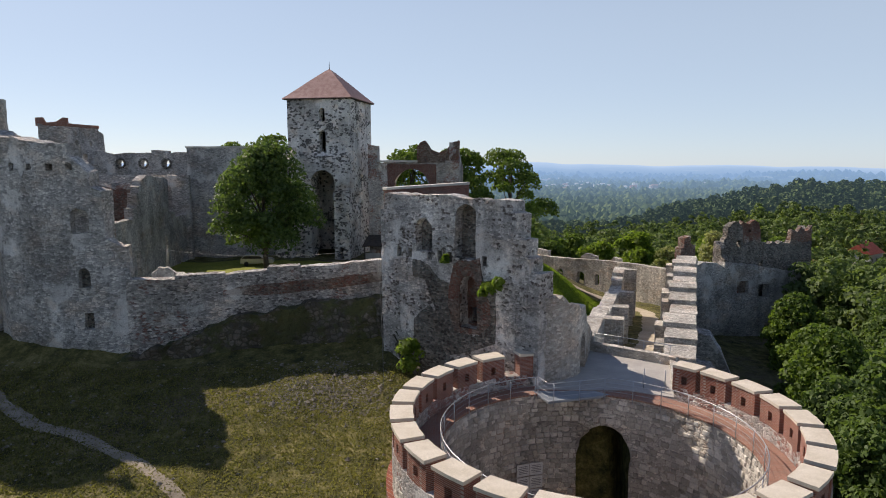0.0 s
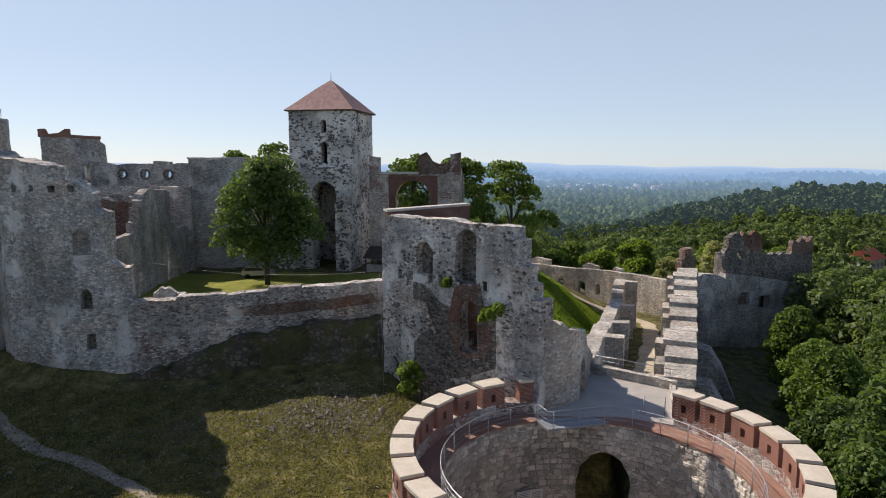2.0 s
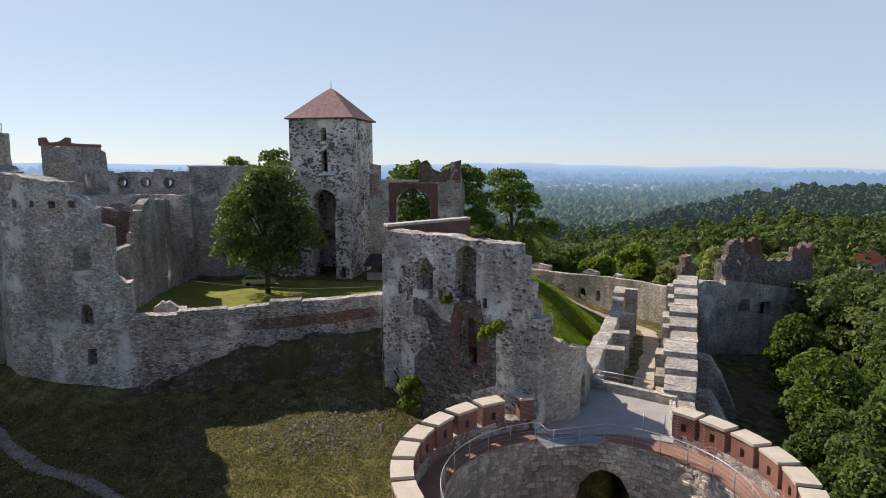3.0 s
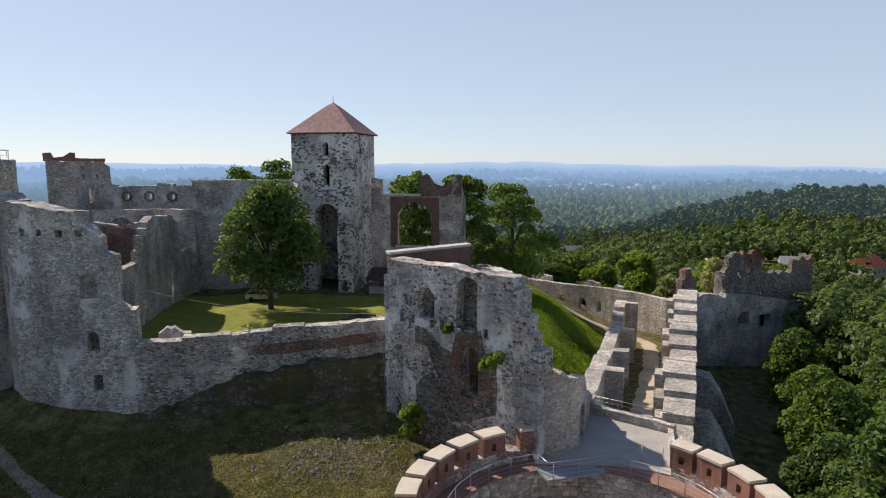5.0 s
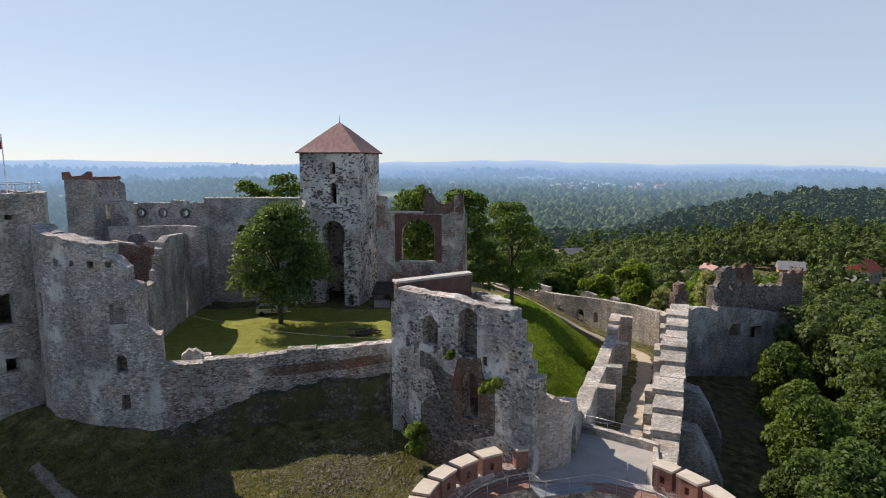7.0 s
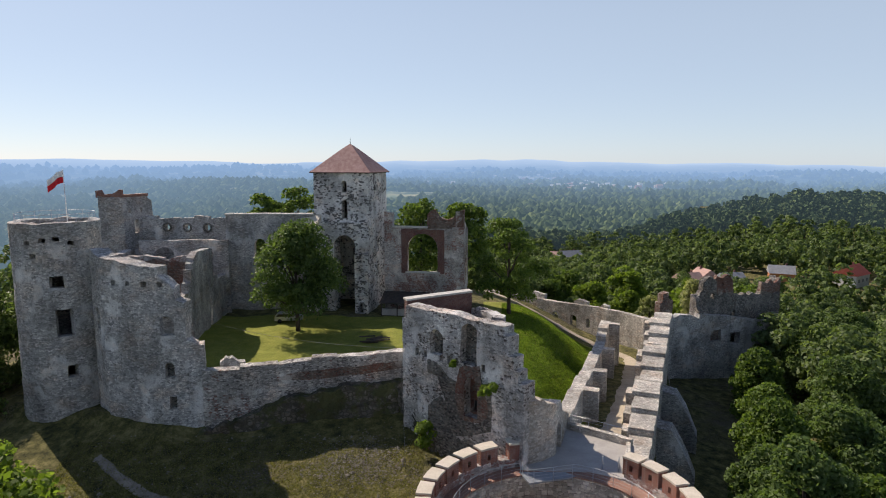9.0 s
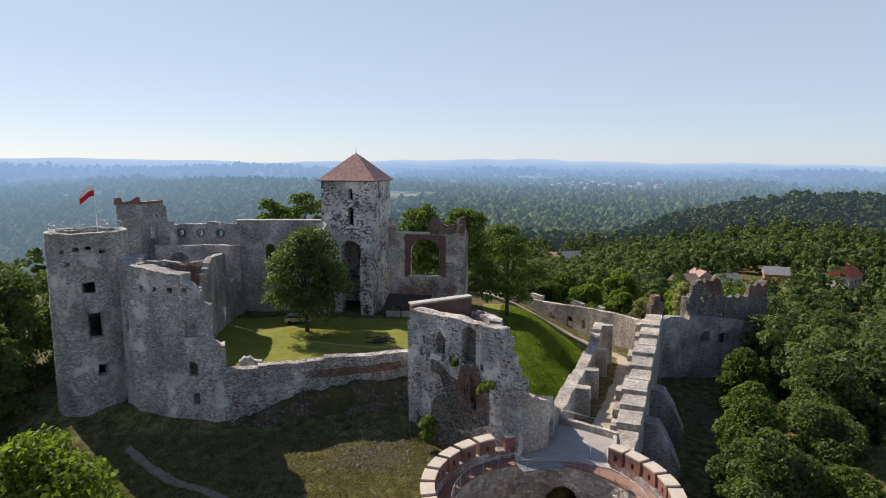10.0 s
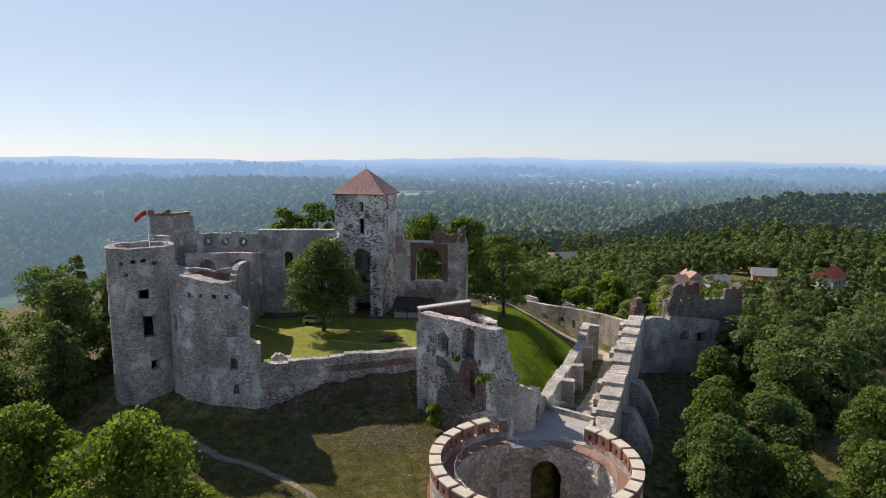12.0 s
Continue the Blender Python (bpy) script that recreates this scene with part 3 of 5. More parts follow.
tagged(new("far_village", far_village()), "pale houses of distant villages in the haze", "village", kind="stuff")
tagged(new("backdrop", far_land()), "hazy blue plain and hills far off", "hills", kind="structure")


def ribbon(name, pts, width, material, lift=0.05):
    """A worn path that follows the ground."""
    verts, faces = [], []
    P = [Vector(p) for p in pts]
    dense = []
    for a, b in zip(P, P[1:]):
        n = max(2, int((b - a).length / 0.5))
        dense += [a.lerp(b, k / n) for k in range(n)]
    dense.append(P[-1])
    for _ in range(6):
        dense = [dense[0]] + [(a + b * 2 + c) / 4 for a, b, c in zip(dense, dense[1:], dense[2:])] + [dense[-1]]
    across = 5
    for i, p in enumerate(dense):
        d = (dense[min(i + 1, len(dense) - 1)] - dense[max(i - 1, 0)]).normalized()
        n = Vector((-d.y, d.x))
        w = width * (1 + 0.35 * noise.noise(Vector((p.x * 0.6, p.y * 0.6, 0.2))))
        for k in range(across + 1):
            q = p + n * w * (k / across - 0.5)
            edge = abs(k / across - 0.5) * 2
            verts.append((q.x, q.y, float(ground_z(q.x, q.y)) + lift * (1 - 2.2 * edge ** 4)))
    for i in range(len(dense) - 1):
        for k in range(across):
            a = i * (across + 1) + k
            faces.append((a, a + 1, a + across + 2, a + across + 1))
    return mesh_of(name, verts, faces, material, True)


tagged(new("path", ribbon("path", [(-33, 44), (-29.5, 41), (-25.5, 38.2), (-21.5, 36.6), (-17.5, 34.4), (-14.2, 31.6), (-11, 28.5), (-8, 24)], 1.1, EARTH)), "narrow trodden earth path across the slope", "path", kind="structure")
tagged(new("lane", ribbon("lane", [(15.2, 47.5), (18.5, 57), (22.2, 67), (26.2, 78), (29.8, 89), (31.5, 96), (27, 104), (20, 110.5), (13, 117), (6, 121)], 2.7, SAND)), "sandy lane between the walls and along the far wall", "path", kind="structure")


# ---- the round barbican ----
BX, BY = 7.6, 30.1
DECK = 1.45


def barbican():
    b = thing("barbican", "round stone and brick barbican with a battlemented parapet", "barbican", at=(BX, BY, -8))
    circle = arc(BX, BY, 10.1, 0, 360, 96)[:-1]
    per = 2 * math.pi * 10.1
    gate = (72 / 360 * per, 12.2 * 2 / 360 * per)
    part("ring_wall", ruin_wall("ring_wall", circle, 2.3, DECK - 0.06, -9.5, STONE_INNER, [(gate[0] - gate[1] / 2, gate[0] + gate[1] / 2, -8, -0.55, True)], 0.42, 0.09, 0.0, True), b, "pale rubble ring wall with an arched gateway")
    part("skirt", ring_slab("skirt", BX, BY, 10.0, 10.42, 98, 408, -0.45, 0.15, BRICK, 90), b, "sloping brick string course")
    part("walkway", ring_slab("walkway", BX, BY, 7.72, 9.2, -180, 180, DECK - 0.1, DECK, PAVERS, 120), b, "red brick wall walk")
    part("parapet", ruin_wall("parapet", arc(BX, BY, 10.12, 104, 405, 110), 0.98, 2.22, DECK - 0.3, STONE_RED, (), 0.3, 0.035, 0.08), b, "low parapet of brick and pale stone")
    starts = [37.3 - 12.95 * k for k in range(-0, 24)]
    starts = [a for a in starts if a > -256]
    spans = [(38.4, 46.8)] + [(a - 11.0, a - 1.3) for a in starts if a - 11.9 > -252.5] + [(-258.2, -252.9)]
    for a0, a1 in spans:
        pts = arc(BX, BY, 10.1, a0, a1, 2)
        run = radians(a1 - a0) * 10.1
        hole = [(run / 2 - 0.2, run / 2 + 0.2, 2.5, 2.98, False)] if run > 1.2 else []
        m = part("merlon", ruin_wall("merlon", pts, 0.95, 3.46, 2.05, BRICK, hole, 0.22, 0.012, 0.0), b, "red brick merlon with a loophole")
        part("cap", ring_slab("cap", BX, BY, 9.08, 10.22, a0 - 0.3, a1 + 0.3, 3.46, 3.62, CAP, 2), m, "smooth sandstone cap")
    return b


barbican()
tagged(new("barbican_floor", slab("barbican_floor", arc(BX, BY, 8.2, 0, 360, 40)[:-1] + [], -7.9, -7.45, EARTH)), "bare earth floor inside the barbican", "floor", kind="structure")


def board(place, turn, w, h):
    b = thing("notice_board", "white printed notice board fixed to the stone wall", "notice board", "notice boards", at=place)
    m = pose(*place, 0, 0, turn)
    part("panel", box("panel", (w, 0.03, h), m, WHITE, 0.005), b)
    for k in range(5):
        part("text_line", box("text_line", (w * (0.78 if k % 2 else 0.66), 0.006, h * 0.05), m @ pose(0, -0.019, h * (0.3 - 0.14 * k)), INK, 0), b)


for k in range(2):
    for j in range(3):
        a = radians(110.5 - 6.8 * k)
        board((BX + 7.5 * math.cos(a), BY + 7.5 * math.sin(a), -3.3 - 0.86 * j), math.degrees(a) - 90, 0.86, 0.78)


def railing(name, label, pts, z, posts=1.7, bars=3, height=1.1):
    r = thing(name, label, "railing", at=(pts[0][0], pts[0][1], z))
    P = [Vector((x, y, z)) for x, y in pts]
    part("handrail", tube("handrail", [p + Vector((0, 0, height)) for p in P], 0.028, STEEL), r)
    for k in range(bars):
        part("wire", tube("wire", [p + Vector((0, 0, height * (k + 1) / (bars + 1))) for p in P], 0.011, STEEL, 4), r)
    run = 0.0
    for a, b in zip(P, P[1:]):
        d = (b - a).length
        while run < d:
            q = a.lerp(b, run / d)
            part("post", tube("post", [q + Vector((0, 0, -0.35)), q + Vector((0, 0, height))], 0.026, STEEL), r)
            run += posts
        run -= d
    return r


balcony = [(BX + 7.72 * math.cos(radians(103)), BY + 7.72 * math.sin(radians(103))), (6.3, 36.35), (9.4, 37.2), (BX + 7.72 * math.cos(radians(72)), BY + 7.72 * math.sin(radians(72)))]
railing("ring_railing", "galvanised steel railing round the wall walk", balcony[:3] + arc(BX, BY, 7.72, 71, -257, 90), DECK)
tagged(new("balcony_deck", slab("balcony_deck", balcony[:3] + [(BX + 7.9 * math.cos(radians(70)), BY + 7.9 * math.sin(radians(70))), (9.5, 38.2), (5.6, 38.2)], DECK - 0.14, DECK + 0.004, SLATE)), "narrow steel landing round the pier", "landing")

# ---- paved forecourt between barbican and gate ----
tagged(new("forecourt", slab("forecourt", [(5.8, 38.5), (8.2, 38.3), (11.5, 38.2), (14.8, 36.6), (16.6, 43.0), (15.9, 43.6), (11.5, 46.8), (7.0, 47.0)], 0.6, 1.5, PAVED)), "smooth grey paved forecourt", "pavement", kind="structure")
tagged(new("forecourt_wall", ruin_wall("forecourt_wall", [(11.2, 46.6), (13.2, 45.2), (16.3, 42.9)], 0.5, 2.15, -3.5, STONE_PALE, (), 0.35, 0.04, 0.05)), "low pale stone parapet of the forecourt", "wall", kind="structure")
tagged(new("forecourt_east_wall", ruin_wall("forecourt_east_wall", [(14.4, 36.9), (16.4, 43.2)], 0.4, 1.9, -8.5, STONE_PALE, (), 0.4, 0.05, 0.08)), "pale stone retaining wall of the forecourt", "wall", kind="structure")
railing("lane_railing", "thin steel railing above the lane", [(11.6, 47.2), (13.5, 45.9), (16.5, 43.7)], 1.75, 1.9, 2, 1.0)
for x, y in ((12.7, 38.6), (13.95, 38.3)):
    bollard = thing("steel_post", "slim grey steel post on the forecourt", "post", "forecourt posts", at=(x, y, 1.5))
    part("shaft", tube("shaft", [(x, y, 1.45), (x, y, 2.75)], 0.035, STEEL), bollard)

# ---- gatehouse ruin ----
gate = thing("gatehouse_ruin", "roofless grey rubble gatehouse ruin with empty windows", "castle ruin", at=(0, 45, -3))
L1 = math.hypot(8.6, 7.0)
part("front_wall", ruin_wall("front_wall", [(-4.7, 48.0), (3.9, 41.0), (6.05, 38.9)], 1.5,
     [(0, 12.3), (0.35, 12.3), (0.36, 13.45), (L1 + 0.6, 13.2), (L1 + 0.61, 12.5), (L1 + 1.1, 12.5), (L1 + 1.11, 10.85), (L1 + 1.73, 10.85), (L1 + 1.74, 9.7), (L1 + 2.2, 9.7), (L1 + 2.21, 8.75), (20, 8.7)], -4.5, STONE_GATE,
     [(3.5, 5.1, 9.3, 11.75, True), (7.1, 8.9, 9.1, 12.9, True), (7.6, 9.1, 4.3, 8.0, True)] + [(s_, s_ + 0.38, 8.75, 9.45, False) for s_ in (1.7, 2.7, 4.6, 5.5, 6.5, 7.5, 9.4)], 0.3, 0.12, 0.12), gate, "tall broken front wall")
part("pier", ruin_wall("pier", [(5.6, 40.4), (6.2, 39.3), (7.5, 39.75), (9.0, 41.0), (9.75, 42.4), (11.4, 47.2)], 0.95,
     [(0, 7.2), (1.4, 7.1), (2.9, 6.9), (3.6, 6.5), (4.6, 6.2), (6.2, 5.9), (8.0, 4.6), (11.5, 2.6)], 0.2, STONE_PALE, [(5.3, 6.6, 1.5, 4.1, True)], 0.3, 0.07, 0.45), gate, "pale stone pier with a small arched doorway")


def gate_at(s_, back=0.0):
    """A place on the front wall, s_ metres along it and so far behind its face."""
    return -4.7 + 8.6 * s_ / L1 + back * 7.0 / L1, 48.0 - 7.0 * s_ / L1 + back * 8.6 / L1


# upper window plates use the darker rubble tone, the lower one brick rubble
part("window_infill", ruin_wall("window_infill", [gate_at(3.3, 0.7), gate_at(5.3, 0.7)], 0.4, 11.9, 9.1, STONE_DARK, [(0.95, 1.75, 9.5, 10.5, False)], 0.25, 0.06, 0.0), gate, "rough infill with a small opening")
part("window_infill", ruin_wall("window_infill", [gate_at(6.9, 0.9), gate_at(9.1, 0.9)], 0.4, 13.0, 8.9, STONE_DARK, (), 0.25, 0.06, 0.0), gate, "rough brick infill of the tall window")
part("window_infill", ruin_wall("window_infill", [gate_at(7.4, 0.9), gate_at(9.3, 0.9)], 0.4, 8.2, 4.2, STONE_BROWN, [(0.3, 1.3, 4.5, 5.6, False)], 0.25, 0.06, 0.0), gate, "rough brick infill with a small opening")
part("weathered_face", ruin_wall("weathered_face", [gate_at(3.2, -0.06), gate_at(10.6, -0.06)], 0.3, [(0, 8.7), (1.6, 8.3), (2.6, 7.2), (4.0, 7.0), (6.0, 8.0), (7.4, 7.4)], [(0, 7.4), (1.2, 7.3), (2.2, 5.2), (3.2, 2.0), (5.2, 2.6), (7.4, 3.6)], STONE_DARK, [(4.2, 6.1, 3.9, 8.2, False)], 0.25, 0.06, 0.35), gate, "soot-dark weathered facing")
part("weathered_foot", ruin_wall("weathered_foot", [gate_at(3.3, -0.05), gate_at(10.0, -0.05)], 0.3, [(0, 4.2), (1.5, 5.4), (2.6, 4.6), (3.4, 1.6), (5.0, 2.3), (6.6, 1.2)], -1.5, STONE_DARK, (), 0.28, 0.06, 0.4), gate, "soot-dark weathered facing")
part("back_wall", ruin_wall("back_wall", [(-4.3, 48.9), (2.1, 51.4)], 0.9, [(0, 13.6), (7, 13.95)], 0.0, BRICK_DARK, (), 0.4, 0.03, 0.03), gate, "inner wall faced with old red brick")
part("back_coping", slab("back_coping", [(-4.35, 48.75), (2.15, 51.28), (1.8, 52.35), (-4.75, 49.8)], [13.6, 13.95, 13.95, 13.6], [13.78, 14.13, 14.13, 13.78], ROCK), gate, "pale coping")
part("east_wall", ruin_wall("east_wall", [(4.1, 42.2), (5.25, 48.0), (3.0, 51.6)], 1.1, [(0, 9.2), (1.6, 8.8), (1.61, 8.2), (3.4, 8.6), (3.41, 10.4), (4.2, 10.6), (4.21, 12.4), (12, 12.5)], -2.0, STONE_GATE, (), 0.4, 0.1, 0.2), gate)
part("cover", slab("cover", [(6.4, 41.2), (8.9, 41.8), (10.4, 45.9), (6.6, 46.6)], 4.6, 4.75, SLATE), gate, "flat grey sheet roof")

part("brick_lining", ruin_wall("brick_lining", [gate_at(6.6, -0.09), gate_at(10.2, -0.09)], 0.3, [(0, 6.6), (0.5, 8.7), (1.0, 9.0), (2.6, 9.2), (2.9, 7.6), (3.6, 6.2)], [(0, 5.6), (0.6, 3.8), (2.7, 4.0), (3.6, 4.8)], STONE_BROWN, [(1.0, 2.5, 4.3, 8.0, True)], 0.25, 0.07, 0.25), gate, "patch of old brick round the lower window")

tagged(new("broken_stub", ruin_wall("broken_stub", [(-23.4, 50.0), (-21.0, 50.7)], 0.8, [(0, 6.9), (0.6, 7.35), (1.2, 7.3), (1.8, 7.0), (2.6, 6.7)], 1.5, STONE_PALE, (), 0.28, 0.12, 0.25)), "low heap of pale broken masonry behind the curtain wall", "masonry")

# ---- curtain wall and west ranges ----
west = thing("west_wall", "massive grey rubble wall with broken stepped top", "castle wall", at=(-30, 48, 0))
W = [(-36.5, 51.2), (-34.2, 48.9), (-31, 47.9), (-28, 47.4), (-25.4, 47.6), (-24.1, 48.0)]
run_w = [0]
for a, b in zip(W, W[1:]):
    run_w.append(run_w[-1] + math.dist(a, b))
part("wall", ruin_wall("wall", W, 1.8, [(0, 18.2), (run_w[1], 17.7), (run_w[3], 17.0), (run_w[3] + 0.01, 16.2), (run_w[3] + 0.9, 15.6), (run_w[3] + 1.5, 15.0), (run_w[3] + 1.51, 13.9), (run_w[4] - 0.2, 13.6), (run_w[4] - 0.19, 10.0), (run_w[4] + 0.9, 9.3), (20, 9.2)], -2.0, STONE,
     [(run_w[3] + 0.0, run_w[3] + 1.3, 10.4, 12.3, True), (run_w[3] + 0.3, run_w[3] + 1.2, 6.2, 7.7, True), (run_w[1] - 2.3, run_w[1] - 1.3, 10.3, 12.6, True), (run_w[3] + 0.5, run_w[3] + 1.2, 3.0, 4.3, False)] +
     [(run_w[1] + 1.2 + 1.7 * k, run_w[1] + 1.7 + 1.7 * k, 15.1, 15.6, False) for k in range(4)], 0.36, 0.12, 0.15), west)
for x0, z0, z1, tone in ((-28.15, 10.2, 12.5, STONE_RED), (-27.9, 6.0, 7.9, STONE_DARK), (-27.7, 2.8, 4.5, STONE_DARK)):
    part("window_infill", ruin_wall("window_infill", [(x0, 47.95), (x0 + 1.7, 48.08)], 0.4, z1, z0, tone, (), 0.25, 0.06, 0.0), west, "brick infill of the window recess")
tagged(new("curtain_wall", ruin_wall("curtain_wall", [(-24.3, 47.7), (-20, 48.6), (-15.6, 50.0), (-10.5, 50.7), (-4.9, 51.1), (-4.3, 49.0)], 1.2,
     [(0, 6.75), (3.5, 6.72), (3.51, 6.98), (7.2, 7.0), (7.21, 6.85), (10.5, 7.1), (10.51, 7.35), (13, 7.4), (13.01, 7.25), (20, 7.85), (23, 7.8)], -3.0, STONE_CURTAIN, (), 0.34, 0.09, 0.06)), "long stone curtain wall with a band of brick", "castle wall", kind="structure")

tagged(new("brick_band", ruin_wall("brick_band", [(-17.5, 49.36), (-15.6, 49.95), (-10.5, 50.65), (-5.0, 51.04)], 0.3, [(0, 5.5), (2, 5.95), (8, 6.35), (13, 6.9)], [(0, 5.3), (3, 5.1), (8, 5.45), (13, 6.1)], STONE_BROWN, (), 0.25, 0.05, 0.1)), "dark red brick band in the curtain wall", "castle wall", kind="structure")

tagged(new("rock_bank", ruin_wall("rock_bank", [(-24.6, 46.9), (-20, 47.6), (-15.4, 48.9), (-10.5, 49.7), (-5.2, 50.0), (-4.4, 47.8), (-1.5, 45.2)], 1.6, [(0, 0.8), (3, 1.6), (8, 3.4), (14, 4.4), (20, 5.0), (22, 4.2), (24, 1.6), (27, 0.2)], -3.5, BANK, (), 0.4, 0.4, 0.35)), "dark earthy rock bank under the curtain wall", "rock", kind="structure")

round_tower = thing("round_tower", "round grey rubble tower with dark window openings", "tower", at=(-40.8, 53.1, 0))
TR = 4.1
full = 2 * math.pi * TR


def around(deg):
    return (deg % 360) / 360 * full


part("wall", ruin_wall("wall", arc(-40.8, 53.1, TR, 0, 360, 48)[:-1], 1.1, 21.0, -3.0, STONE,
     [(around(304) - 0.8, around(304) + 0.8, 9.6, 12.4, False), (around(297) - 0.65, around(297) + 0.65, 14.6, 15.8, False), (around(309) - 0.5, around(309) + 0.5, 5.3, 6.6, False)] +
     [(around(d) - 0.3, around(d) + 0.3, z, z + 0.45, False) for d, z in ((262, 18.9), (283, 19.1), (300, 19.2), (270, 17.6), (318, 18.8))], 0.36, 0.1, 0.1, True), round_tower)
part("roof_deck", slab("roof_deck", arc(-40.8, 53.1, TR - 0.9, 0, 360, 30)[:-1], 19.7, 19.9, PAVED), round_tower)
railing("tower_railing", "low steel railing round the tower top", arc(-40.8, 53.1, TR - 0.5, 0, 360, 30), 20.9, 1.6, 1, 0.9)
pole = thing("flagpole", "white flagpole with a red and white flag", "flag", at=(-39.5, 53, 19.9))
part("pole", tube("pole", [(-39.5, 53, 19.9), (-39.6, 53, 26.2)], 0.06, CLOTH_WHITE, 8, 0.04), pole)
for k, m in ((0, CLOTH_WHITE), (1, CLOTH_RED)):
    vs, fs = [], []
    for i in range(9):
        for j in range(4):
            u, v = i / 8 * 1.9, (j / 3 + (1 - k)) * 0.62
            vs.append((-39.62 - u * 0.75, 53 - 0.22 * math.sin(u * 3.4) - u * 0.2, 24.85 + v - u * u * 0.16 - u * 0.22))
    for i in range(8):
        for j in range(3):
            a = i * 4 + j
            fs.append((a, a + 4, a + 5, a + 1))
    cloth = mesh_of("cloth", vs + [(x, y + 0.012, z) for x, y, z in vs], fs + [tuple(q + 36 for q in f[::-1]) for f in fs], m, True)
    part("white_cloth" if k == 0 else "red_cloth", cloth, pole)

wing = thing("west_wing", "roofless stone wing with stepped gable walls", "castle ruin", at=(-32, 70, 1.5))
part("court_wall", ruin_wall("court_wall", [(-33.4, 56), (-35.3, 71), (-37.0, 85.5), (-37.6, 95)], 1.0,
     [(0, 9.3), (16.5, 9.4), (16.51, 10.6), (17.6, 10.7), (17.61, 12.3), (18.6, 12.4), (18.61, 13.1), (19.6, 13.2), (19.61, 13.7), (21, 14.2), (27, 14.0), (29.6, 13.6), (29.61, 9.4), (32, 9.1), (32.01, 8.5), (40, 8.3)], 0.5, STONE,
     [(27.2, 28.2, 1.5, 6.3, False), (16.8, 17.9, 1.5, 5.5, False), (27.0, 27.6, 7.6, 9.2, False), (33, 34.2, 1.5, 4, True), (36, 37, 4.5, 6, True)], 0.36, 0.09, 0.15), wing)
part("cross_wall", ruin_wall("cross_wall", [(-52, 80.5), (-38.2, 79.3)], 0.9, [(0, 13.4), (4, 13.5), (4.01, 13.1), (7, 13.3), (10, 13.0), (10.01, 12.7), (12.4, 13.3), (14, 13.5)], 0.5, STONE_RED, (), 0.36, 0.08, 0.15), wing, "cross wall with red brick lining")
part("brick_lining", ruin_wall("brick_lining", [(-46.5, 79.85), (-38.5, 79.15)], 0.3, [(0, 12.0), (3, 12.8), (8, 12.6)], [(0, 9.0), (4, 7.2), (8, 7.0)], STONE_BROWN, (), 0.3, 0.06, 0.3), wing, "patch of old red brick")
part("inner_cross_wall", ruin_wall("inner_cross_wall", [(-41, 66.5), (-34.8, 66.0)], 0.8, [(0, 10.6), (2.4, 10.4), (2.41, 9.6), (4.2, 9.4), (4.21, 9.0), (6.3, 8.8)], 0.5, STONE_RED, (), 0.36, 0.08, 0.15), wing)
part("outer_wall", ruin_wall("outer_wall", [(-43, 56), (-47, 72), (-52.5, 91)], 1.2, [(0, 17.6), (3, 17.2), (3.01, 15.6), (7, 15), (7.01, 13.0), (40, 12.6)], -4, STONE, (), 0.5, 0.1, 0.2), wing)
part("arcade", ruin_wall("arcade", [(-51, 90.7), (-36.9, 92.4)], 0.9, [(0, 14.1), (9, 14.15), (14.3, 14.05)], 0.5, STONE, [(2.4, 5.6, 7.5, 13.0, True), (8.7, 11.8, 7.5, 13.0, True)], 0.36, 0.08, 0.06), wing, "inner wall with arched openings")
north = thing("north_wall", "high rear wall of rubble with round loopholes", "castle wall", at=(-36, 96, 1.5))
part("loophole_wall", ruin_wall("loophole_wall", [(-53.2, 97.0), (-37.9, 95.4)], 1.0, [(0, 17.7), (2, 17.2), (9.5, 17.4), (9.51, 17.8), (12, 17.7), (12.01, 17.3), (16, 17.5)], 0.5, STONE, [(d - 0.5, d + 0.5, 15.3, 16.3, True) for d in (4.5, 8.15, 11.8)], 0.25, 0.06, 0.15), north)
# dark tubes stand in for the shaded round recess at each loophole
for d in (4.5, 8.15, 11.8):
    x, y = -53.2 + 15.3 * d / 15.38, 97.0 - 1.6 * d / 15.38 - 0.03
    part("loophole_ring", tube("loophole_ring", [(x + 0.68 * math.cos(k * math.pi / 8), y - 0.07 * math.cos(k * math.pi / 8), 15.8 + 0.68 * math.sin(k * math.pi / 8)) for k in range(17)], 0.17, STONE_DARK, 6), north, "dark ring added for the loophole's shaded recess")
part("tall_wall", ruin_wall("tall_wall", [(-38, 94.8), (-23.2, 95.2)], 1.4, 18.05, 0.5, STONE, [(4.6, 6.6, 10, 14, True)], 0.4, 0.08, 0.08), north)
part("coping", ruin_wall("coping", [(-38.1, 94.6), (-23.2, 95.0)], 1.7, 18.3, 18.08, ROCK, (), 0.5, 0.03, 0.04), north, "pale stone coping")
turret = thing("corner_turret", "tall ruined corner of rubble with red brick capping", "castle ruin", at=(-54, 93, 1))
part("wall", ruin_wall("wall", [(-57.6, 91.4), (-54.3, 92.9), (-52.7, 98.2)], 1.1, [(0, 21.4), (2.2, 21.0), (3.6, 21.4), (3.66, 21.1), (9, 21.0)], -2.0, STONE, [(6.0, 7.0, 14.9, 17.3, True), (4.7, 5.4, 18.4, 19.2, True), (4.8, 5.2, 19.8, 20.4, False), (7.4, 7.9, 18.4, 19.2, False)], 0.3, 0.08, 0.1), turret)
